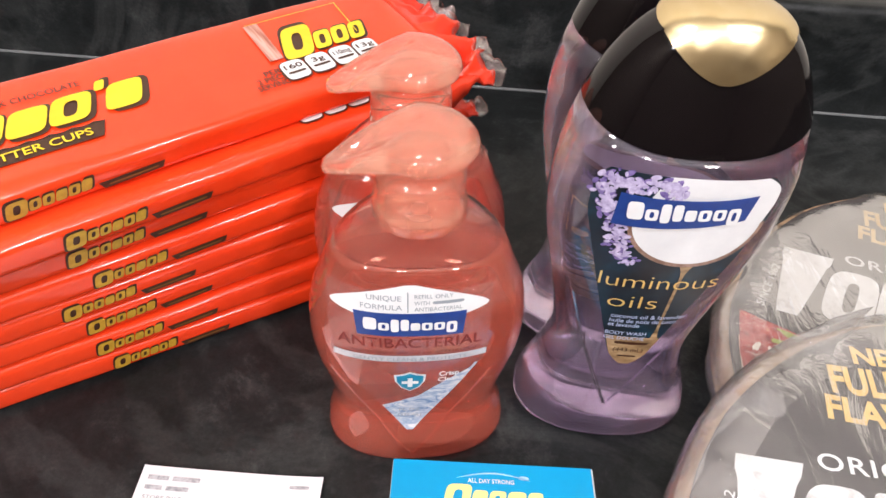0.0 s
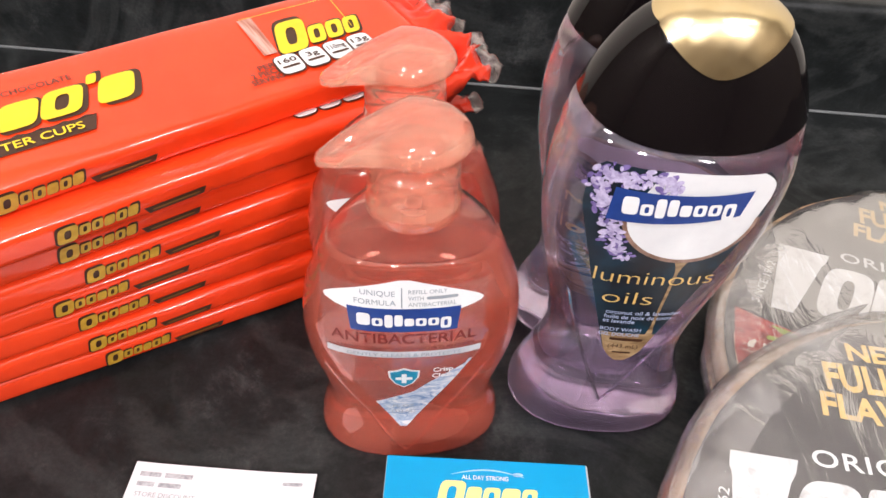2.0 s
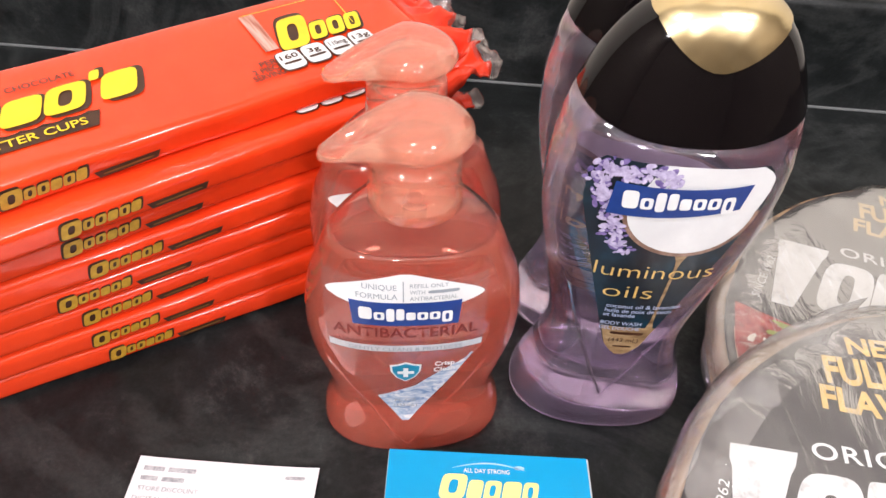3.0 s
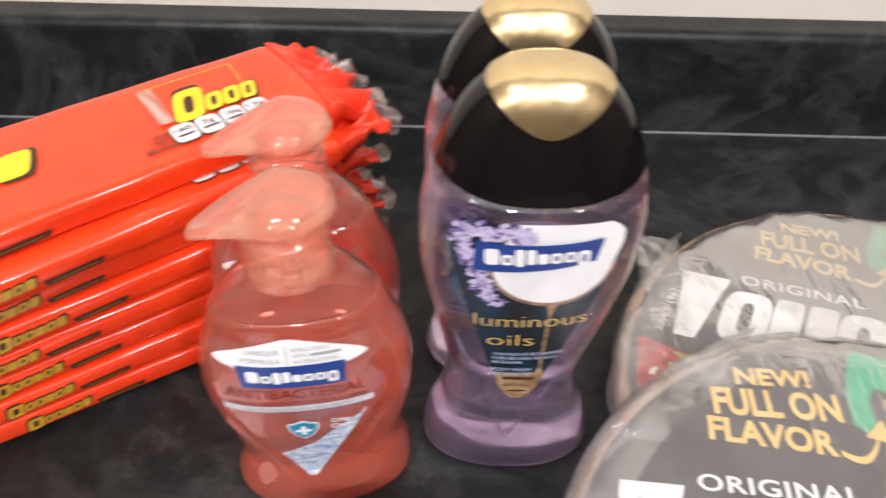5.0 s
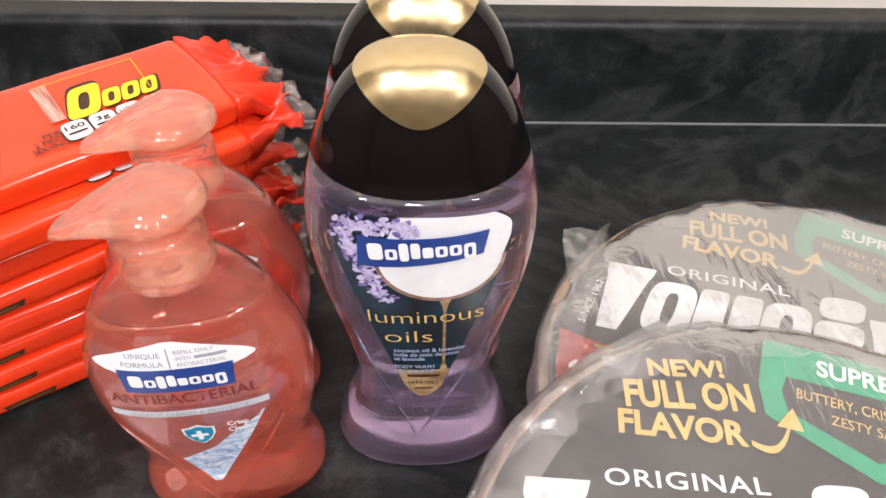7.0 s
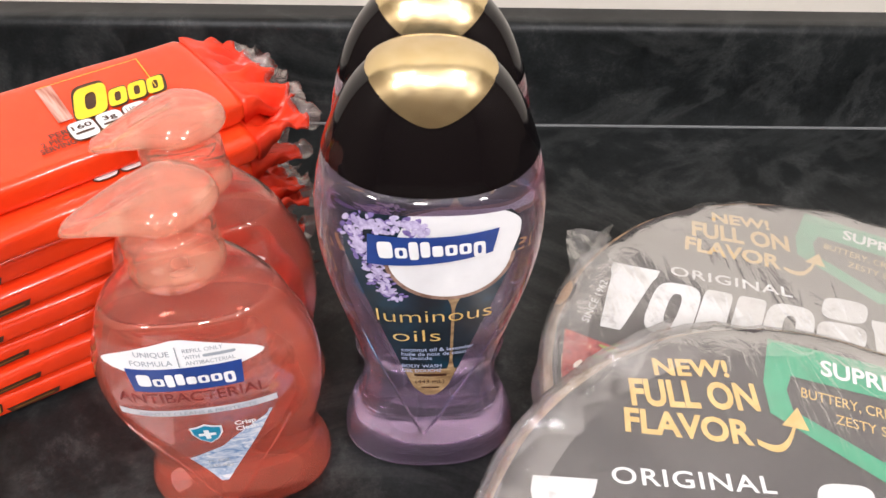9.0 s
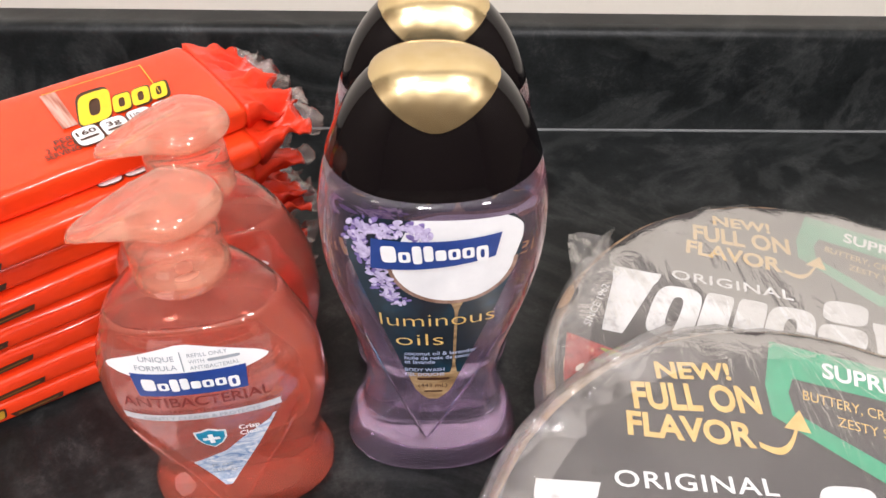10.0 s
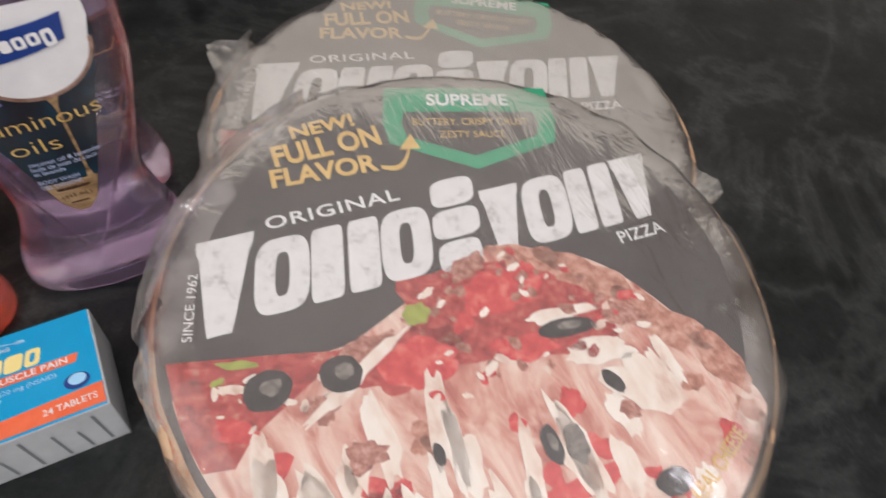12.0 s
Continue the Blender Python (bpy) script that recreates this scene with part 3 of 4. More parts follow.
def body_wash(m, label):
    ob = thing("body_wash_bottle", m, label, "body wash bottle", "body wash bottles")
    top = [(lambda a, k=k: 0.130 + (seam_z(a) - 0.130) * k) for k in (0.25, 0.5, 0.75, 1.0)]
    part("filled_body", WASH.loft([0.0, 0.0006, 0.0015, 0.003, 0.005] + steps(0.008, 0.130, 36) + top), M["lilac"], ob, "clear waisted bottle of lilac body wash")
    part("embossed_line", ridge(WASH, [(-0.028, 0.092), (-0.020, 0.066), (-0.010, 0.042), (-0.003, 0.027), (0.006, 0.042), (0.018, 0.066), (0.028, 0.092)], h=0.0005), M["lilac"], ob)
    lid = [(lambda a, k=k: seam_z(a) + 0.0005 + (0.206 - seam_z(a)) * k) for k in (0, 0.03, 0.1, 0.2, 0.3, 0.4, 0.5, 0.6, 0.7, 0.78, 0.85, 0.9, 0.94, 0.97, 0.985, 1.0)]
    cap = part("cap", WASH.loft(lid, low=False, out=0.0004), M["black"], ob, "glossy black domed cap")
    front = 1.5 * math.pi if WASH.skin(0.0, 0.19, 0.0)[1] < 0 else 0.5 * math.pi
    gold_rows, last = [], 0.0
    for r in range(41):
        v = 0.1885 + (0.2060 - 0.1885) * (r / 40) ** 0.9
        g = 0.0196 * min(1.0, (v - 0.1883) / 0.0110) ** 0.62
        if v < 0.1995:
            lo, last = 0.0, 0.0
            hi = 0.5 * math.pi
            for _ in range(30):
                last = 0.5 * (lo + hi)
                if abs(WASH.at(front + last, v, 0.0012)[0]) < g:
                    lo = last
                else:
                    hi = last
            h = last
        else:
            h = last + (math.pi - last) * min(1.0, (v - 0.1995) / 0.0052)
        row = [WASH.at(front + h * (c / 20 - 1), v, 0.0012) for c in range(41)]
        gold_rows.append([(p[0], p[1], p[2] + 0.0009 * min(1.0, r / 30)) for p in row])
    gold, gv = grid(gold_rows)
    gold.faces.new(gv[-1][:-1])
    part("gold_inset", gold, M["gold"], cap, "satin gold thumb inset")
    P = lambda out: (lambda u, v: WASH.front(u, v, out))

    def half(v):
        """Left and right edges of the label: wide at the top, down to a rounded tip."""
        if v > 0.138:
            k = min(1.0, (0.1575 - v) / 0.008)
            r = 0.0310 - 0.005 * (1 - k) ** 2
            return -r, r + 0.0005
        k = (v - 0.0535) / 0.0845
        r = 0.0055 * min(1.0, k * 12) ** 0.5 + 0.0255 * max(0.0, k) ** 0.95
        return -r, r
    lab = part("label", sheet(0.0537, 0.1570, half, P(0.0004), 40, 14), M["labeldark"], ob, "dark coconut and lavender label")

    def nut(v):
        if v < 0.138:
            w = math.sqrt(max(0.0, 1 - ((0.138 - v) / 0.0196) ** 2)) * 0.0226
            return 0.0065 - w, 0.0065 + w
        return -0.0161 + 0.008 * (v - 0.138) / 0.019, 0.0291 + 0.0022 * min(1, (v - 0.138) / 0.008) - 0.006 * max(0, (v - 0.150) / 0.007) ** 2
    part("coconut_flesh", sheet(0.1185, 0.1573, nut, P(0.0008), 30, 14), M["coconut"], lab, "white coconut half print")
    rim = [(0.0065 + 0.0238 * math.cos(a), 0.138 + 0.0208 * math.sin(a)) for a in [math.pi + math.pi * i / 24 for i in range(25)]]
    inn = [(0.0065 + 0.0222 * math.cos(a), 0.138 + 0.0191 * math.sin(a)) for a in [math.pi + math.pi * i / 24 for i in range(25)]]
    part("husk_rim", laid([blob([rim[i], rim[i + 1], inn[i + 1], inn[i]]) for i in range(24)], P(0.0009)), M["husk"], lab)
    rnd = random.Random(5)
    for material, count, out in ((M["lav2"], 150, 0.0010), (M["lav1"], 190, 0.0013)):
        petals = []
        for _ in range(count):
            k = (int(rnd.random() * 6) + 0.5) / 6
            if rnd.random() < 0.45:
                u, v = -0.028 + 0.026 * k + rnd.gauss(0, 0.0016), 0.1535 - 0.001 * k + rnd.gauss(0, 0.0017)
            else:
                u, v = -0.0285 + 0.015 * k + rnd.gauss(0, 0.0021), 0.1500 - 0.033 * k + rnd.gauss(0, 0.0019)
            r = rnd.uniform(0.0006, 0.0019)
            a = rnd.random() * 6.28
            petals.append(blob(oval(u, v, r, r * 0.55, 8, 2.0, a)))
        tagged(part("lavender", laid(petals, P(out)), material, lab, "lavender flower print"), kind="stuff")
    flare = lambda v: 0.0006 + 0.0024 * max(0.0, (v - 0.110) / 0.0085) ** 2 + 0.0012 * max(0.0, (0.078 - v) / 0.008)
    part("drip", sheet(0.070, 0.1195, lambda v: (0.0085 - flare(v), 0.0085 + flare(v)), P(0.0007), 30, 2), M["honey"], lab, "golden oil drip print")
    part("pool", sheet(0.0542, 0.0725, lambda v: (half(v)[0] * 0.96, half(v)[1] * 0.96), P(0.0009), 10, 8), M["honey"], lab, "gold foot of the label")
    quads = []
    for i in range(14):
        ends = []
        for k in (i / 14, (i + 1) / 14):
            sag = math.sin(math.pi * k)
            ends.append(((-0.0221 + 0.0454 * k, 0.1491 + 0.0021 * k - 0.0012 * sag), (-0.0229 + 0.0445 * k, 0.1352 + 0.0055 * k - 0.0014 * sag)))
        quads.append(blob([ends[0][0], ends[1][0], ends[1][1], ends[0][1]]))
    part("logo_plate", laid(quads, P(0.0016)), M["navy"], lab, "tilted navy logo plate")
    part("logo_mark", laid([moved(moved(s, 0, -0.0026, scale=1.12), 0.0, 0.1430, 4.5) for s in wordmark(**WASH_MARK)], P(0.0020)), M["white"], lab)
    part("title", laid([moved(letters("luminous", 0.0078, 0.0445, bold=-0.012), 0.0013, 0.1082, 2.5), moved(letters("oils", 0.0078, 0.0190, bold=-0.012), -0.0057, 0.0957, 2.5)], P(0.0012)), M["amber"], lab)
    rows = (("coconut oil & lavender", 0.0293, 0.0866, 0.0024), ("huile de noix de coco", 0.0265, 0.0836, 0.0024), ("et lavande", 0.0125, 0.0806, 0.0024), ("BODY WASH", 0.0165, 0.0752, 0.0023), ("GEL DOUCHE", 0.0165, 0.0720, 0.0023))
    part("small_print", laid([moved(letters(w, h, wide, bold=0.008), -0.0119 + wide / 2, z, 2) for w, wide, z, h in rows], P(0.0012)), M["paleblue"], lab)
    part("volume", laid([moved(letters("(443 mL)", 0.0026, 0.0125), -0.0002, 0.0643), moved(blob(oval(0, 0, 0.007, 0.0009, 12, 6)), 0.0, 0.0688), moved(blob(oval(0, 0, 0.0040, 0.0005, 12, 6)), 0.0, 0.0600)], P(0.0013)), M["brown"], lab)
    return ob


body_wash(pose(0.1035, 0.177, 0.0005, 0, 0, 1), "lilac body wash bottle with black and gold cap")
body_wash(pose(0.1035, 0.2305, 0.0005, 0, 0, 0), "lilac body wash bottle standing behind its twin")

# ---- stack of wrapped candy packs ----
PACK_L, PACK_W, PACK_H = 0.275, 0.066, 0.0168
FORWARD = (0.0, 0.0, -0.0005, 0.0, 0.0030, -0.0010, 0.0065, -0.0010)
SIDE_SHIFT = (0.008, 0.002, 0.003, -0.0085, 0.009, 0.0, 0.0, -0.014)


def pack_surface(x, a, seed):
    """A point of the sleeve: x along it, a round its section; softly pillowed."""
    c, s = math.cos(a), math.sin(a)
    p = 5.0
    y = PACK_W / 2 * math.copysign(abs(c) ** (2 / p), c)
    z = PACK_H / 2 * math.copysign(abs(s) ** (2 / p), s)
    n = noise.noise(Vector((x * 30 + seed * 7.1, y * 40, z * 60)))
    m = noise.noise(Vector((x * 90 + seed * 3.3, y * 90, z * 90)))
    return Vector((x, y + 0.0006 * n * abs(c), z + (0.0005 * n + 0.00025 * m) * abs(s)))


def candy_pack(m, label, seed, top=False):
    ob = thing("candy_pack", m, label, "candy pack", "stacked candy packs")
    n = 56
    xs = [-PACK_L + PACK_L * i / 60 for i in range(61)]
    ang = []
    for i in range(n):
        ang.append(2 * math.pi * (i + 0.5) / n)
    rows = []
    for x in xs:
        edge = min(1.0, (0.0 - x) / 0.006 + 0.25, (x + PACK_L) / 0.006 + 0.25)
        rows.append([(q.x, q.y * (0.94 + 0.06 * edge), q.z * (0.72 + 0.28 * edge)) for q in (pack_surface(x, a, seed) for a in ang)])
    bm, vs = grid(rows, close=True)
    cap_ends(bm, vs)
    part("sleeve", bm, M["orange"], ob, "glossy orange printed wrapper")
    # gathered red end with its clear ragged crimp
    for name, x0, x1, material, lab in (("gathered_end", -0.001, 0.029, M["red"], "crumpled red wrapper end"), ("crimp", 0.027, 0.036, M["crimp"], "clear ragged crimped edge")):
        rows = []
        k = 14 if name == "gathered_end" else 8
        droop = -0.003 + 0.007 * math.sin(seed * 2.1)
        for r in range(k + 1):
            x = x0 + (x1 - x0) * r / k
            f = max(0.0, x) / 0.031
            row = []
            for i in range(41):
                u = -1 + 2 * i / 40
                ragged = 0.009 * noise.noise(Vector((u * 4 + seed * 5, 0, 1))) + 0.003 * noise.noise(Vector((u * 8 + seed, 2, 0)))
                crease = noise.noise(Vector((u * 5.0 + seed * 2.7, x * 48, 0.3))) * 0.0115 + abs(noise.noise(Vector((u * 6.0, x * 90, seed)))) * 0.0070
                z = crease * min(1.0, f * 2.2) + droop * f
                row.append((x + ragged * f, u * PACK_W / 2 * (0.97 - 0.05 * f), z))
            rows.append((row, f))
        hgt = [PACK_H * 0.40 * (1 - min(1.0, f * 1.5)) + 0.0005 for _, f in rows]
        up = [[(p[0], p[1], p[2] + h) for p in row] for (row, _), h in zip(rows, hgt)]
        dn = [[(p[0], p[1], p[2] - h) for p in row] for (row, _), h in zip(rows, hgt)]
        bm, vs = grid([a + list(reversed(b)) for a, b in zip(up, dn)], close=True)
        cap_ends(bm, vs)
        part(name, bm, material, ob, lab)
    # print on the long front side
    S = lambda out: (lambda u, v: (u, -PACK_W / 2 - out, v))
    x = -0.165 + SIDE_SHIFT[seed - 1]
    mark = dict(widths=[.0075, .0042, .0042, .0040, .0042, .0040], heights=[.0078, .0050, .0050, .0048, .0050, .0055], drops=[-.0012, 0, 0, 0, 0, 0], gap=.0004, slant=0.3)
    part("side_logo_shadow", laid([moved((s[0] * np.array([1.06, 1.22]) + np.array([0, -0.0005]), s[1]), x, -0.0024, 2) for s in wordmark(**mark)], S(0.0004)), M["brown"], ob)
    part("side_logo", laid([moved(s, x, -0.0024, 2) for s in wordmark(**dict(mark, holes=(0, 1, 2, 4)))], S(0.0008)), M["goldink"], ob)
    part("side_banner", laid([moved(blob([(-0.0128, 0.0017), (-0.0112, -0.0017), (0.0112, -0.0017), (0.0128, 0.0017)]), x + 0.0305, -0.0022, 2)], S(0.0005)), M["brown"], ob)
    part("side_banner_print", laid([moved(blob(oval(0, 0, 0.0098, 0.0004, 12, 6)), x + 0.0305, -0.0022, 2)], S(0.0008)), M["dimgold"], ob)
    # print on the broad top
    T = lambda out: (lambda u, v: (u, v, PACK_H / 2 + 0.0004 + out))
    if top:
        big = dict(widths=[.026, .0155, .0155, .0145, .0155, .004, .0145], heights=[.026, .016, .016, .015, .016, .006, .016], drops=[-.004, 0, 0, 0, 0, .014, 0], gap=.0008, slant=0.35)
        part("logo_shadow", laid([moved((s[0] * np.array([1.035, 1.16]) + np.array([0.0006, -0.0016]), s[1]), -0.188, -0.0082) for s in wordmark(**big)], T(0.0002)), M["brown"], ob)
        part("logo", laid([moved(s, -0.188, -0.0082) for s in wordmark(**dict(big, holes=(0, 1, 2, 4)))], T(0.0006)), M["yellow"], ob, "yellow logo marks")
        part("banner", laid([moved(blob([(-0.040, 0.0042)] + [(-0.040 + 0.080 * i / 20, 0.0042 + (0.0010 if i % 2 else -0.0004)) for i in range(21)] + [(0.040, 0.0042), (0.037, -0.0042), (-0.037, -0.0042)]), -0.189, -0.0162)], T(0.0004)), M["brown"], ob)
        part("banner_words", laid([moved(letters("PEANUT BUTTER CUPS", 0.0042, 0.068, bold=0.012), -0.189, -0.0165)], T(0.0009)), M["yellow"], ob)
        part("top_words", laid([moved(letters("MILK CHOCOLATE", 0.0034, 0.036, bold=0.01), -0.1684, 0.0137)], T(0.0005)), M["brown"], ob)
        part("serving_words", laid([moved(letters("PER", 0.0034, 0.0078, bold=0.015), -0.0792, -0.0143), moved(letters("2 PIECE", 0.0034, 0.0135, bold=0.015), -0.0812, -0.0183), moved(letters("SERVING", 0.0034, 0.0145, bold=0.015), -0.0824, -0.0223)], T(0.0005)), M["brown"], ob)
        part("panel_line", laid([blob([(-0.075, 0.0217), (-0.028, 0.0217), (-0.028, 0.0214), (-0.075, 0.0214)]), blob([(-0.0284, 0.0214), (-0.0280, 0.0214), (-0.0300, -0.004), (-0.0304, -0.004)])], T(0.0005)), M["yellow"], ob)
        small = dict(widths=[.0150, .0085, .0085, .0080], heights=[.0225, .0125, .0125, .012], drops=[-.002, 0, 0, 0], gap=.0006, slant=0.35)
        part("small_logo_shadow", laid([moved((s[0] * np.array([1.05, 1.18]) + np.array([0.0003, -0.0008]), s[1]), -0.0490, -0.0085) for s in wordmark(**small)], T(0.0003)), M["brown"], ob)
        part("small_logo", laid([moved(s, -0.0490, -0.0085) for s in wordmark(**dict(small, holes=(0, 1, 2, 3)))], T(0.0007)), M["yellow"], ob)
        part("cup_print", laid([blob([(-0.0760, 0.0215), (-0.0690, 0.0215), (-0.0700, -0.0070), (-0.0765, -0.0070)])], T(0.0003)), M["cupfoil"], ob, "dull foil cup stripe print")
    if top or seed % 3 == 1:
        tags, words = [], []
        for i, w in enumerate(("160", "3g", "110mg", "13g")):
            cx = -0.0695 + 0.0122 * i
            tags.append(blob(oval(cx, -0.0168, 0.0056, 0.0064, 20, 4)))
            words.append(moved(letters(w, 0.0032, min(0.0085, 0.0030 * len(w)), bold=0.015), cx, -0.0146))
            words.append(moved(blob(oval(0, 0, 0.0042, 0.0007, 12, 5)), cx, -0.0188))
        part("nutrition_rim", laid([(s[0] * 1.0 + (s[0] - s[0].mean(0)) * 0.10, s[1]) for s in tags], T(0.0003)), M["brown"], ob)
        part("nutrition_tag", laid(tags, T(0.0006)), M["white"], ob, "white nutrition facts tags")
        part("nutrition_print", laid(words, T(0.0009)), M["brown"], ob)
    return ob


rnd = random.Random(3)
for i in range(8):
    yaw = 33.0 + 1.15 * i + rnd.uniform(-0.5, 0.5)
    # front right corner of each pack
    fx, fy = 0.0065 + 0.0015 * i + rnd.uniform(-0.003, 0.003), 0.2610 + 0.0018 * i
    u = Vector((math.cos(radians(yaw)), math.sin(radians(yaw)), 0))
    v = Vector((-u.y, u.x, 0))
    c = Vector((fx, fy, 0)) + v * (PACK_W / 2 - 0.0045 + 0.0003 * i - FORWARD[i]) - u * 0.003
    tilt = 1.15 * i
    candy_pack(pose(c.x, c.y, PACK_H * (i + 0.5) + 0.0004 + PACK_W / 2 * math.sin(radians(tilt)), 0, 0, 0) @ pose(0, 0, 0, 0, 0, yaw) @ pose(0, 0, 0, tilt, 0, 0), "orange wrapped candy pack on top of the stack" if i == 7 else "orange wrapped candy pack lying in a stack", i + 1, i == 7)

# ---- frozen pizzas in film ----
PIZZA_R = 0.1475


def rim(a, seed, amount=1.0):
    return 1 + amount * (0.012 * noise.noise(Vector((math.cos(a) * 2.2 + seed * 3, math.sin(a) * 2.2, seed))) + 0.005 * noise.noise(Vector((math.cos(a) * 8, math.sin(a) * 8 + seed, 0))))


def round_slab(r, z0, z1, soft, seed, n=96):
    rows = []
    for k in range(7):
        t = math.pi * (k / 6 - 0.5)
        rows.append([((r - soft + soft * math.cos(t)) * rim(2 * math.pi * i / n, seed) * math.cos(2 * math.pi * i / n), (r - soft + soft * math.cos(t)) * rim(2 * math.pi * i / n, seed) * math.sin(2 * math.pi * i / n), (z0 + z1) / 2 + (z1 - z0) / 2 * math.sin(t)) for i in range(n)])
    bm, vs = grid(rows, close=True)
    return cap_ends(bm, vs)


def pizza_pack(m, label, seed, spin):
    ob = thing("pizza_pack", m, label, "frozen pizza", "frozen pizza packs")
    turn = Matrix.Rotation(radians(spin), 4, "Z")

    def put(name, bm, material, parent=ob, text="", smooth=True):
        bmesh.ops.transform(bm, matrix=turn, verts=bm.verts)
        return part(name, bm, material, parent, text, smooth)
    put("board", round_slab(PIZZA_R * 0.985, -0.0185, -0.0158, 0.001, seed), M["board"], text="round kraft cardboard disc")
    put("pizza", round_slab(PIZZA_R * 0.985, -0.0156, -0.0022, 0.006, seed + 2), M["crust"], text="frozen pizza with browned crust rim")
    card = put("label_card", round_slab(PIZZA_R * 0.953, -0.0021, -0.0012, 0.0004, seed + 4), M["card"], text="dark round printed label card")

    def P(out):
        return lambda u, v: (u, v, -0.0012 + out)
    # big white block marks, slanted
    marks = []
    widths = [0.0285, 0.0265, 0.0345, 0.0265, 0.0275, 0.0235, 0.0265, 0.0285, 0.0235]
    x = -0.1225
    for k, w in enumerate(widths):
        tall = 0.0485 if k == 0 else (0.0535 if k == 4 else 0.0385)
        base = 0.0130 if k in (0, 4) else 0.0160
        cx, cy, wide, high = x + w / 2, base + tall / 2, w / 2 - 0.0006, tall / 2
        if k in (1, 3, 6):
            group = [blob(oval(cx, cy, wide, high, 28, 3.6), oval(cx, cy, wide * 0.26, high * 0.58, 28, 3.0))]
        elif k in (2, 7):
            group = [blob(oval(cx + d * wide * 0.53, cy, wide * 0.46, high, 24, 8.0)) for d in (-1, 1)]
        elif k == 4:
            group = [blob(oval(cx, cy + d * high * 0.68, wide * (0.96 - 0.10 * abs(d - 0.2)), high * 0.31, 24, 3.6)) for d in (-1, 0, 1)]
        else:
            # wedge that narrows downwards
            group = [blob([(cx + a * wide * (0.74 + 0.26 * b), cy + b * high) for a, b in ((-0.8, -1), (0.8, -1), (0.86, -0.8), (0.92, 0.6), (1, 0.75), (0.96, 1), (-0.96, 1), (-1, 0.75), (-0.92, 0.6), (-0.86, -0.8))])]
        for s in group:
            s[0][:, 0] += 0.24 * (s[0][:, 1] - 0.035)
            marks.append(s)
        x += w - 0.0008
    put("logo_mark", laid(marks, P(0.0006)), M["chalk"], card, "worn white block logo marks", False)
    for words in (moved(letters("ORIGINAL", 0.0072, 0.066, bold=0.012, spacing=1.1), -0.050, 0.0640), moved(letters("PIZZA", 0.0070, 0.026, bold=0.01), 0.094, 0.0085), moved(letters("SINCE 1962", 0.0042, 0.033), -0.123, 0.030, 76)):
        put("white_words", laid([words], P(0.0006)), M["white"], card, smooth=False)
    put("amber_words", laid([moved(letters("NEW!", 0.0085, 0.034, bold=0.034), -0.0420, 0.1165, 2), moved(letters("FULL ON", 0.0130, 0.056, bold=0.034), -0.0430, 0.1030, 1), moved(letters("FLAVOR", 0.0110, 0.054, bold=0.034), -0.0480, 0.0875, -3)]
             + [blob([(-0.0200 + 0.018 * i / 8, 0.0808 - 0.0040 * math.sin(math.pi * i / 9) + 0.010 * (i / 8) ** 3), (-0.0200 + 0.018 * (i + 1) / 8, 0.0808 - 0.0040 * math.sin(math.pi * (i + 1) / 9) + 0.010 * ((i + 1) / 8) ** 3), (-0.0200 + 0.018 * (i + 1) / 8, 0.0834 - 0.0034 * math.sin(math.pi * (i + 1) / 9) + 0.010 * ((i + 1) / 8) ** 3), (-0.0200 + 0.018 * i / 8, 0.0834 - 0.0034 * math.sin(math.pi * i / 9) + 0.010 * (i / 8) ** 3)]) for i in range(8)]
             + [blob([(-0.0075, 0.0905), (0.0035, 0.0885), (0.0015, 0.0995)])], P(0.0012)), M["amber"], card, "amber advertising words and arrow", False)
    outer = [(-0.046, 0.027), (0.0, 0.0275), (0.046, 0.027), (0.048, 0.002), (0.045, -0.013), (0.0, -0.031), (-0.045, -0.013), (-0.048, 0.002)]
    inner = [(-0.036, 0.009), (0.0, 0.0095), (0.036, 0.009), (0.038, 0.001), (0.0355, -0.0085), (0.0, -0.022), (-0.0355, -0.0085), (-0.038, 0.001)]
    sgn = lambda s: moved(s, 0.036, 0.098, -14)
    put("sign", laid([sgn(blob(outer, inner))], P(0.0007)), M["green"], card, "green pointed sign print", False)
    put("sign_words", laid([sgn(moved(letters("SUPREME", 0.0085, 0.046, bold=0.025), 0, 0.0180))], P(0.0012)), M["white"], card, smooth=False)
    for words in (sgn(moved(letters("BUTTERY, CRISPY CRUST", 0.0052, 0.064), 0, 0.0015)), sgn(moved(letters("ZESTY SAUCE", 0.0048, 0.036), 0, -0.0075)), moved(letters("REAL CHEESE", 0.0065, 0.038, bold=0.02), 0.0682, -0.1043, 28)):
        put("amber_small_words", laid([words], P(0.0014)), M["amber"], card, smooth=False)
    # printed pizza: slices with sauce, cheese and toppings
    rnd = random.Random(seed * 11)
    R = PIZZA_R * 0.94

    def edge(v):
        return math.sqrt(max(0.0, R * R - v * v)) * 0.985

    def slice_left(v):
        # outline of the printed slice: a cut edge that climbs to the peak, a baked rim that rounds off
        right = 0.022 + 0.022 * (0.022 - v) / 0.014 if v > 0.008 else min(edge(v), 0.044 + 0.060 * math.sqrt(min(1.0, (0.008 - v) / 0.090)))
        if v > -0.009:
            k = (v + 0.009) / 0.031
            return -0.066 + 0.074 * k, right
        return -edge(v), right
    photo = put("photo_cheese", sheet(-R * 0.99, 0.022, slice_left, P(0.0004), 60, 40), M["cheese"], card, "printed photo of melted cheese", False)

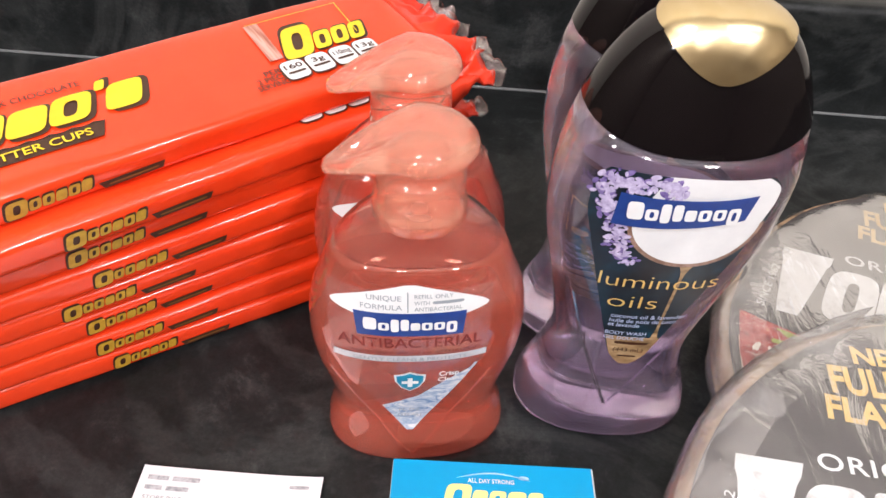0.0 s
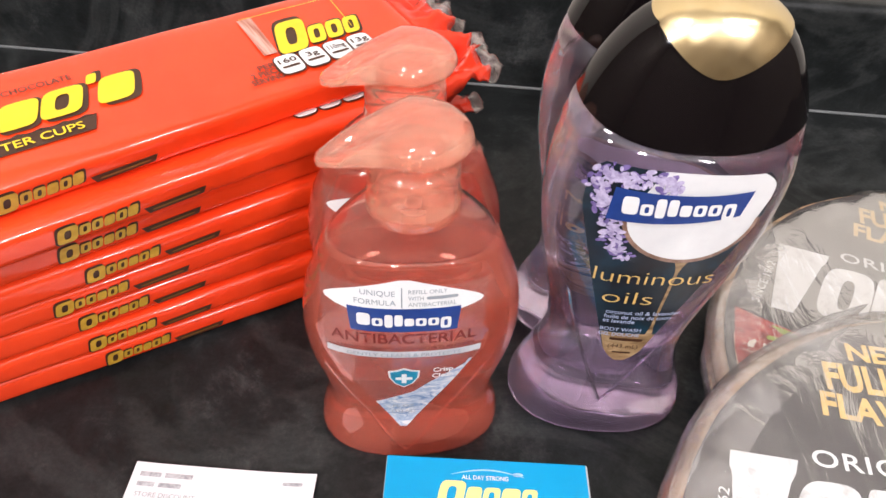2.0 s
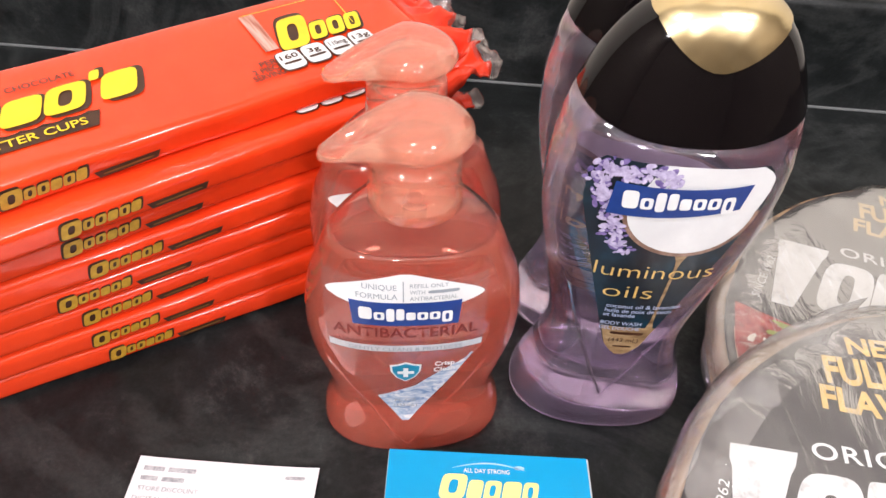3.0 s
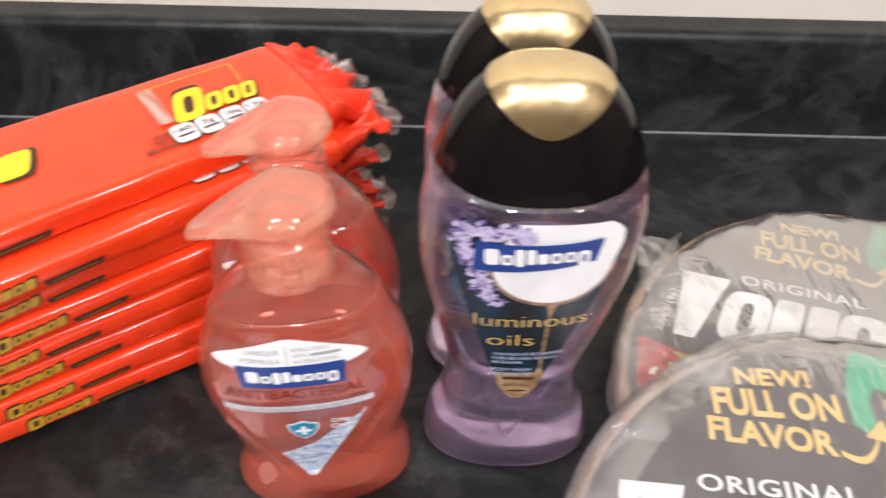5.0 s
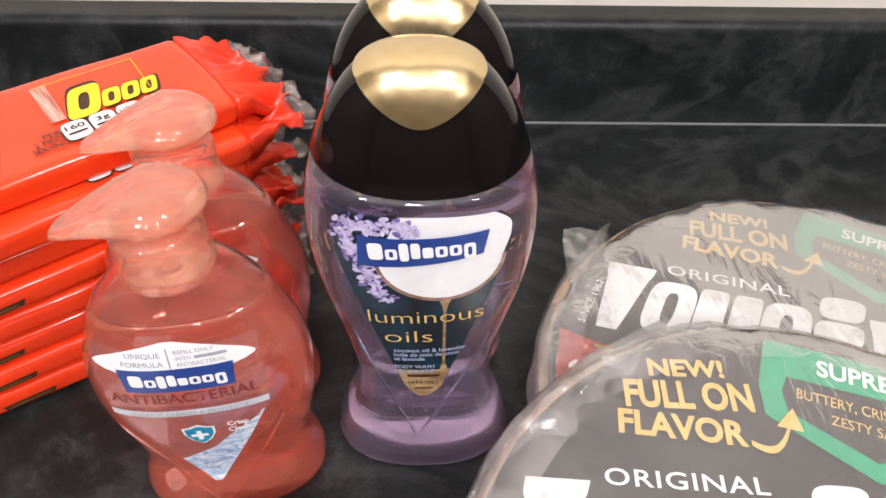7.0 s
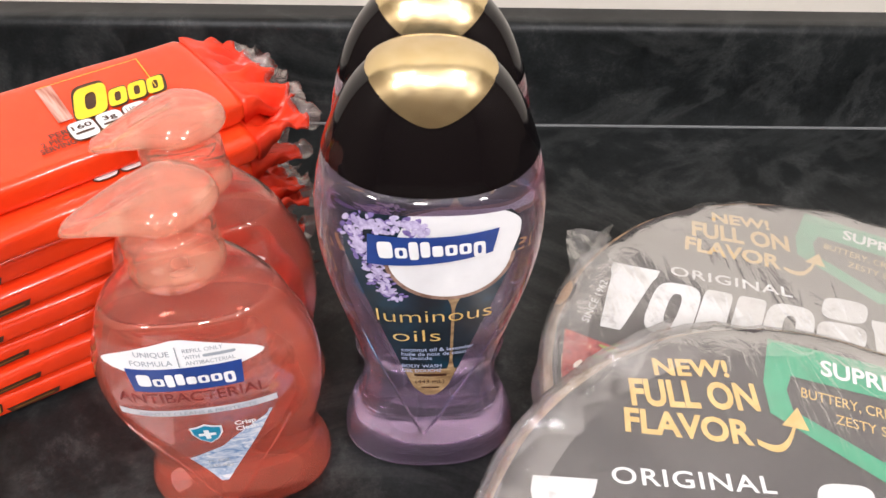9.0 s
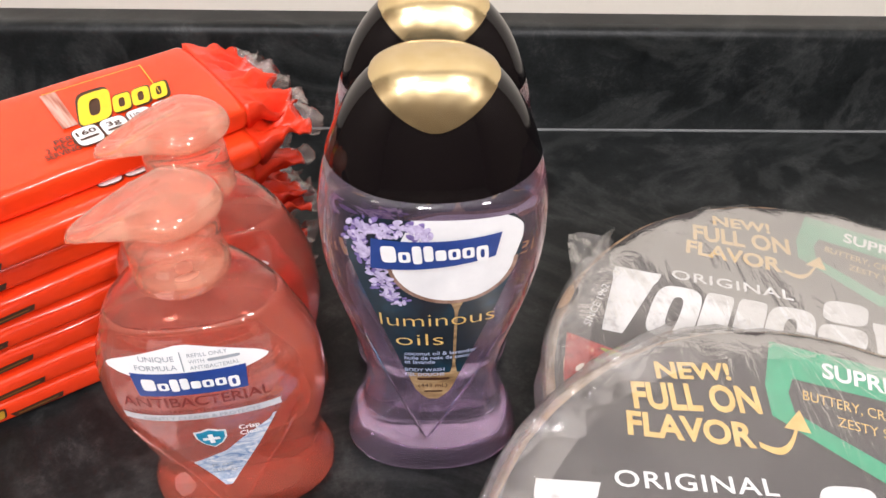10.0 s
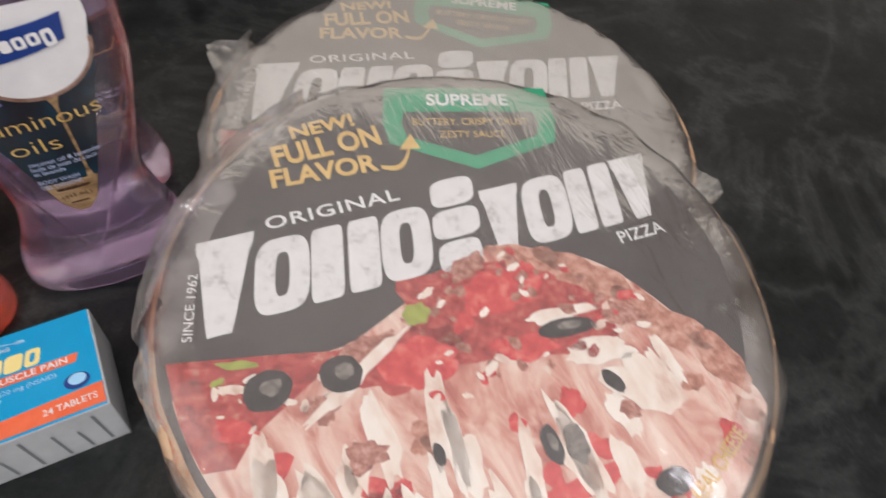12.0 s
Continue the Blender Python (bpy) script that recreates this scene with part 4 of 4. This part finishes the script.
    def wobbly(u, v, ru, rv, turn=0.0, wob=0.3, n=28):
        ph, a0 = rnd.random() * 9, radians(turn)
        pts = []
        for q in range(n):
            a = 2 * math.pi * q / n
            k = 1 + wob * noise.noise(Vector((math.cos(a) * 1.6 + ph * 4, math.sin(a) * 1.6, ph))) + 0.4 * wob * noise.noise(Vector((math.cos(a) * 4 + ph, math.sin(a) * 4, ph * 2)))
            x, y = k * ru * math.cos(a), k * rv * math.sin(a)
            pts.append((u + x * math.cos(a0) - y * math.sin(a0), v + x * math.sin(a0) + y * math.cos(a0)))
        return pts

    def spots(count, material, name, rmin, rmax, where, out, squash=0.7, wob=0.4):
        shapes = []
        for _ in range(count):
            for _try in range(30):
                u, v = where()
                lo, hi = slice_left(v)
                r = rnd.uniform(rmin, rmax)
                if lo + r < u < hi - r and math.hypot(u, v) < R - r:
                    shapes.append(blob(wobbly(u, v, r, r * squash, rnd.uniform(0, 180), wob, 14)))
                    break
        tagged(put(name, laid(shapes, P(out)), material, card, smooth=False), kind="stuff")

    def patches(name, material, rows, out, text="", wob=0.3):
        for u, v, ru, rv, turn in rows:
            put(name, laid([blob(wobbly(u, v, ru, rv, turn, wob))], P(out)), material, card, text, False)

    # the slice beside it, under sauce, left of the cut edge
    put("photo_sauce", laid([blob([(-0.1366, 0.0068), (-0.0975, -0.0015), (-0.0680, -0.0085), (-0.0560, -0.0070), (-0.0800, -0.0180), (-0.1085, -0.0335), (-0.1180, -0.0440), (-0.1300, -0.0420), (-0.1352, -0.0200)])], P(0.0005)), M["sauce"], card, "printed tomato sauce", False)
    put("photo_upper_sauce", laid([blob(wobbly(0.010, -0.012, 0.050, 0.024, -14, 0.45, 40)), blob(wobbly(-0.040, -0.022, 0.026, 0.014, 10, 0.4, 40))], P(0.0006)), M["sauce"], card, smooth=False)
    patches("photo_crust", M["crustprint"], [(0.0770, -0.0370, 0.0215, 0.0105, -50), (0.0560, -0.0080, 0.0220, 0.0090, -40), (0.0950, -0.0640, 0.0180, 0.0080, -74), (0.0330, 0.0095, 0.0170, 0.0075, -24)], 0.0007, "printed baked crust", 0.5)
    patches("photo_tomato", M["tomato"], [(-0.0364, -0.0240, 0.0168, 0.0115, 0), (0.0109, -0.0317, 0.0147, 0.0060, -8), (0.0122, -0.0027, 0.0200, 0.0115, 5), (0.0080, -0.0941, 0.0222, 0.0049, 4), (0.0204, -0.0609, 0.0050, 0.0070, 0), (-0.1160, -0.0300, 0.0090, 0.0050, -30)], 0.0008, "printed tomato pieces", 0.45)
    patches("photo_sausage", M["meat"], [(-0.0549, -0.0110, 0.0140, 0.0060, 12), (-0.0807, -0.0310, 0.0075, 0.0068, 0), (0.0010, 0.0140, 0.0100, 0.0055, 20), (0.0620, -0.0300, 0.0100, 0.0060, -30), (-0.0700, -0.0560, 0.0080, 0.0060, 0), (0.0450, -0.0720, 0.0060, 0.0040, 0)], 0.0009, "printed sausage crumbs", 0.55)
    patches("photo_cheese_fold", M["strand"], [(0.0344, -0.0218, 0.0165, 0.0036, -4), (-0.0640, -0.0230, 0.0300, 0.0030, 31), (0.0420, -0.0430, 0.0160, 0.0060, -10), (-0.1120, -0.0130, 0.0080, 0.0020, -20), (0.0560, -0.0640, 0.0180, 0.0120, -40)], 0.0010, "printed strands of cheese", 0.5)
    olives = [(-0.0997, -0.0173, 0.0104, 0.0085, 10), (-0.0692, -0.0194, 0.0085, 0.0090, 60), (0.0329, -0.0285, 0.0140, 0.0045, -6), (0.0039, -0.0750, 0.0041, 0.0085, 0), (0.0462, -0.1048, 0.0079, 0.0058, 0), (-0.0417, -0.0640, 0.0024, 0.0048, 0), (0.0419, -0.0583, 0.0034, 0.0064, 25)]
    patches("photo_olive", M["olive"], olives, 0.0012, "printed black olive slices", 0.12)
    patches("photo_olive_shine", M["oliveshine"], [(u + ru * 0.15, v + rv * 0.1, ru * 0.45, rv * 0.42, turn) for u, v, ru, rv, turn in olives[:4]] + [(0.0141, -0.0784, 0.0050, 0.0090, 0)], 0.0015, wob=0.3)
    patches("photo_green_pepper", M["pepper"], [(-0.0303, -0.0019, 0.0061, 0.0055, 40), (-0.1090, -0.0028, 0.0087, 0.0019, -14), (-0.1180, -0.0080, 0.0030, 0.0014, 10)], 0.0013, "printed green pepper", 0.4)
    upper = lambda: (rnd.uniform(-0.05, 0.09), rnd.uniform(-0.045, 0.020))
    low = lambda: (rnd.uniform(-0.12, 0.10), rnd.uniform(-0.130, -0.045))
    left = lambda: (rnd.uniform(-0.132, -0.075), rnd.uniform(-0.034, 0.004))
    spots(26, M["tomato"], "photo_tomato_bits", 0.0015, 0.0050, upper, 0.0010, 0.6)
    spots(30, M["meat"], "photo_sausage_bits", 0.0012, 0.0040, upper, 0.0011, 0.7)
    spots(24, M["strand"], "photo_cheese_drops", 0.0012, 0.0042, upper, 0.0012, 0.5)
    spots(16, M["strand"], "photo_cheese_flecks", 0.0010, 0.0034, left, 0.0011, 0.5)
    spots(12, M["tomato"], "photo_sauce_spots", 0.0030, 0.0085, low, 0.0006, 0.7, 0.6)
    spots(10, M["crustprint"], "photo_browned_spots", 0.0030, 0.0075, low, 0.0007, 0.7, 0.6)
    drips = []
    for _ in range(34):
        u, v = rnd.uniform(-0.110, 0.085), rnd.uniform(-0.118, -0.050)
        ru, rv = rnd.uniform(0.0025, 0.0065), rnd.uniform(0.009, 0.024)
        lo, hi = slice_left(v)
        if lo + ru < u < hi - ru and math.hypot(u, v - rv) < R:
            drips.append(blob(wobbly(u, v, ru, rv, rnd.uniform(-14, 14), 0.5, 24)))
    tagged(put("photo_cheese_drips", laid(drips, P(0.00085)), M["strand"], card, "printed drips of melted cheese", False), kind="stuff")
    # film: loose over the top with creases, gathered round the rim
    n = 120
    rows, edge_rows = [], []
    for k in range(26):
        f = k / 25
        row = []
        for i in range(n):
            a = 2 * math.pi * i / n
            r = PIZZA_R * (0.02 + 0.98 * f) * (1 + f**6 * (rim(a, seed + 6, 3.2) - 1))
            p = Vector((r * math.cos(a), r * math.sin(a), 0))
            crease = noise.noise(Vector((math.cos(a) * 9 + seed, math.sin(a) * 9, f * 2.0))) * 0.0042 * f**5 + noise.noise(Vector((math.cos(a) * 22 + seed, math.sin(a) * 22, f * 4.0))) * 0.0020 * f**5
            z = 0.0020 + 0.0010 * noise.noise(p * 28 + Vector((seed, 0, 0))) + crease - 0.0085 * max(0.0, (f - 0.90) / 0.10) ** 2
            row.append((p.x, p.y, max(z, 0.0012) if f < 0.9 else z))
        rows.append(row)
    bm, vs = grid(rows[:22], close=True)
    bm.faces.new(list(reversed(vs[0])))
    put("film", bm, M["film"], text="clear creased plastic film")
    skirt = rows[21:]
    last = skirt[-1]
    for k in range(1, 7):
        f = k / 6
        skirt.append([(p[0] * (1 + 0.012 * math.sin(math.pi * f) - 0.03 * f), p[1] * (1 + 0.012 * math.sin(math.pi * f) - 0.03 * f), p[2] - (p[2] + 0.0188) * f + 0.0008 * noise.noise(Vector((i * 0.4, f * 4, seed)))) for i, p in enumerate(last)])
    put("film_rim", grid(skirt, close=True)[0], M["filmrim"], text="milky gathered film round the rim")
    # folded lap of film along part of the edge
    rowsF = []
    start, stop = (104.0, 168.0) if seed == 5 else (128.0, 190.0)
    for r in range(9):
        f = r / 8
        row = []
        for i in range(49):
            k = i / 48
            a = radians(start + (stop - start) * k - spin)
            w = (0.012 + 0.016 * max(0.0, math.sin(math.pi * min(1.0, k * 1.5)))) * (0.75 + 0.5 * noise.noise(Vector((k * 9, seed, 0)))) * min(1.0, 6 * k, 6 * (1 - k))
            rr = PIZZA_R * 1.004 - w * f
            z = 0.0015 + 0.0042 * math.sin(math.pi * min(1.0, f + 0.25)) * (0.7 + 0.6 * noise.noise(Vector((k * 14, f * 2, seed)))) + 0.0012 * noise.noise(Vector((k * 40, f * 5, seed)))
            row.append((rr * math.cos(a), rr * math.sin(a), z if f > 0 else -0.006))
        rowsF.append(row)
    put("film_fold", grid(rowsF)[0], M["fold"], text="milky folded lap of film")
    chips = []
    for _ in range(11):
        a, d, s = radians(rnd.uniform(92, 168)), PIZZA_R * rnd.uniform(0.74, 0.93), rnd.uniform(0.0015, 0.0055)
        ph = rnd.random() * 6
        chips.append(blob([(d * math.cos(a) + s * rnd.uniform(0.5, 1.3) * math.cos(ph + 1.05 * q), d * math.sin(a) + 0.7 * s * rnd.uniform(0.5, 1.3) * math.sin(ph + 1.05 * q)) for q in range(6)]))
    tagged(put("print_chips", laid(chips, P(0.0005)), M["olive"], card, smooth=False), kind="stuff")
    # corner tab of the bag
    for at, size in (((138.0, 0.020), (-42.0, 0.014)) if seed == 2 else ((176.0, 0.006),)):
        a = radians(at - spin)
        rowsT = []
        for r in range(7):
            f = r / 6
            row = []
            for i in range(9):
                u = (i / 8 - 0.5)
                d = PIZZA_R * 0.965 + size * f * (1 - 0.5 * abs(u))
                w = 0.044 * (1 - 0.62 * f) * u
                z = -0.004 + 0.009 * f + 0.0030 * noise.noise(Vector((u * 5, f * 4, seed + at)))
                row.append((d * math.cos(a) - w * math.sin(a), d * math.sin(a) + w * math.cos(a), z))
            rowsT.append(row)
        put("bag_corner", grid(rowsT)[0], M["filmrim"], text="crumpled clear bag corner")
    return ob


pizza_pack(pose(0.3050, 0.1715, 0.0315, 3.43, 0, 0), "film-wrapped frozen pizza with dark label underneath another", 2, -14.7)
pizza_pack(pose(0.256, 0.051, 0.0425, 6.84, 0, 0), "film-wrapped frozen pizza with dark label leaning on another", 5, -4.0)

# ---- medicine carton ----


def medicine_carton(m):
    ob = thing("medicine_carton", m, "small blue and orange tablet carton lying flat", "medicine box")
    W, D, H = 0.0835, 0.0515, 0.0305
    part("carton", box(-W / 2, W / 2, -D / 2, D / 2, 0, H, 0.0007), M["boxside"], ob, "grey-white carton sides, shade put into the grey", False)
    P = lambda out: (lambda u, v: (u, v, H + out))
    part("top_panel", box(-W / 2 + 0.0003, W / 2 - 0.0009, -D / 2 + 0.0003, D / 2 - 0.0003, H - 0.0006, H + 0.0002), M["bluebox"], ob, "bright blue top panel", False)
    arc = []
    for i in range(16):
        a, b = i / 16, (i + 1) / 16
        f = lambda k: (-0.015 + 0.030 * k, 0.0185 + 0.0028 * math.sin(math.pi * k))
        g = lambda k: (f(k)[0], f(k)[1] - 0.0007 * math.sin(math.pi * (0.1 + 0.8 * k)))
        arc.append(blob([f(a), f(b), g(b), g(a)]))
    part("arc", laid(arc + [blob(oval(0.0125, 0.0195, 0.0022, 0.0009))], P(0.0005)), M["skyblue"], ob)
    mark = dict(widths=[.0105, .0062, .0068, .0075, .0062], heights=[.0108, .0085, .0085, .0085, .0085], drops=[0, 0, 0, 0, 0], gap=.0006, slant=0.2, holes=(0, 2, 4))
    part("logo", laid([moved(s, -0.001, 0.0050) for s in wordmark(**mark)], P(0.0006)), M["cream"], ob, "cream yellow logo marks", False)
    part("slogan", laid([moved(letters("ALL DAY STRONG", 0.0019, 0.019, bold=0.015), -0.001, 0.0175)], P(0.0006)), M["white"], ob, smooth=False)
    part("claim_band", laid([blob([(-0.034, -0.0005), (0.0325, -0.0005), (0.0340, 0.0040), (-0.032, 0.0040)])], P(0.0005)), M["coralink"], ob, "orange claim band", False)
    part("claim", laid([moved(letters("MUSCLE PAIN", 0.0030, 0.030, bold=0.015), 0.0145, 0.0018), moved(blob(oval(0, 0, 0.0135, 0.0013, 12, 8)), -0.0165, 0.0018)], P(0.0009)), M["white"], ob, smooth=False)
    part("small_print", laid([moved(blob(oval(0, 0, 0.0135, 0.0010, 12, 8)), -0.0135, -0.0036), moved(letters("220 mg (NSAID)", 0.0023, 0.0225, bold=0.01), 0.0130, -0.0036), moved(blob(oval(0, 0, 0.0150, 0.0009, 12, 8)), -0.012, -0.0068), moved(blob(oval(0, 0, 0.0090, 0.0006, 12, 8)), -0.018, -0.0095)], P(0.0005)), M["skyblue"], ob, smooth=False)
    part("seal", laid([blob(oval(-0.0315, -0.0085, 0.0044, 0.0044), oval(-0.0315, -0.0085, 0.0038, 0.0038))], P(0.0005)), M["skyblue"], ob)
    part("tablet_shadow", laid([blob(oval(0.0315, -0.0098, 0.0052, 0.0040))], P(0.0004)), M["navy"], ob)
    part("tablet_print", laid([blob(oval(0.0318, -0.0092, 0.0036, 0.0028))], P(0.0007)), M["skyblue"], ob)
    part("foot_band", laid([blob([(-W / 2 + 0.001, -D / 2 + 0.0012), (W / 2 - 0.001, -D / 2 + 0.0012), (W / 2 - 0.001, -D / 2 + 0.0115), (0.012, -D / 2 + 0.0100), (-W / 2 + 0.001, -D / 2 + 0.0072)])], P(0.0006)), M["coralink"], ob, "orange foot band", False)
    part("count", laid([moved(letters("24 TABLETS", 0.0030, 0.021, bold=0.012), 0.0275, -D / 2 + 0.0058)], P(0.0009)), M["white"], ob, smooth=False)
    part("foot_print", laid([moved(letters("HOURS", 0.0030, 0.011, bold=0.01), -0.009, -D / 2 + 0.0040), moved(blob(oval(0, 0, 0.0095, 0.0012, 12, 8)), -0.028, -D / 2 + 0.0040)], P(0.0009)), M["white"], ob, smooth=False)
    F = lambda out: (lambda u, v: (u, -D / 2 - out, v))
    bars = []
    for i, x in enumerate((-0.033, -0.019, -0.004, 0.006, 0.017, 0.026, 0.034)):
        bars.append(blob([(x, 0.003), (x + 0.0012, 0.003), (x - 0.0005, 0.026 - 0.004 * (i % 3)), (x - 0.0017, 0.026 - 0.004 * (i % 3))]))
    part("side_print", laid(bars, F(0.0003)), M["boxbar"], ob, smooth=False)
    return ob


medicine_carton(pose(0.0520, 0.0905, 0.0001, 0, 0, 2.5))

# ---- till receipt ----


def receipt(m):
    ob = thing("receipt", m, "white printed till receipt lying on the counter", "receipt")
    W, L = 0.0810, 0.17

    def lift(u, v):
        return 0.0006 + 0.0016 * max(0.0, (v + 0.03) / 0.03) ** 2 * 0.4 + 0.0010 * (noise.noise(Vector((u * 14, v * 14, 1))) + 0.6) + 0.0012 * (abs(u) / W * 2) ** 3

    rows = [[(-W / 2 + W * c / 20, -L * r / 40, 0) for c in range(21)] for r in range(41)]
    up = [[(x, y, lift(x, y) + 0.00012) for x, y, _ in r] for r in rows]
    dn = [[(x, y, lift(x, y)) for x, y, _ in r] for r in rows]
    bm, _ = grid(up)
    me = bpy.data.meshes.new("under")
    low, _ = grid(dn)
    low.to_mesh(me)
    low.free()
    bm.from_mesh(me)
    bpy.data.meshes.remove(me)
    part("paper", bm, M["paper"], ob, "slightly curled thermal paper")
    P = lambda u, v: (u, v, lift(u, v) + 0.0005)
    rnd = random.Random(4)
    lines = []
    for k in range(34):
        y = -0.0055 - 0.0045 * k
        if k == 2:
            lines.append(moved(letters("STORE DISCOUNT", 0.0021, 0.026), -0.0235, y))
        elif k == 3:
            lines.append(moved(letters("DIGITAL COUPON", 0.0021, 0.028), -0.0235, y))
        else:
            x = -0.037
            for _ in range(rnd.randint(2, 3)):
                w = rnd.uniform(0.007, 0.014)
                lines.append(blob([(x + w * i / 3, y - 0.0010) for i in range(4)] + [(x + w - w * i / 3, y + 0.0010) for i in range(4)]))
                x += w + 0.0018
        if rnd.random() < 0.75:
            lines.append(moved(blob(oval(0, 0, 0.0045, 0.0008, 12, 6)), 0.0305, y))
    tagged(part("print", laid(lines, P), M["ink"], ob, "faded grey print", False), kind="stuff")
    return ob


receipt(pose(-0.0635, 0.1155, 0, 0, 0, 1.5))
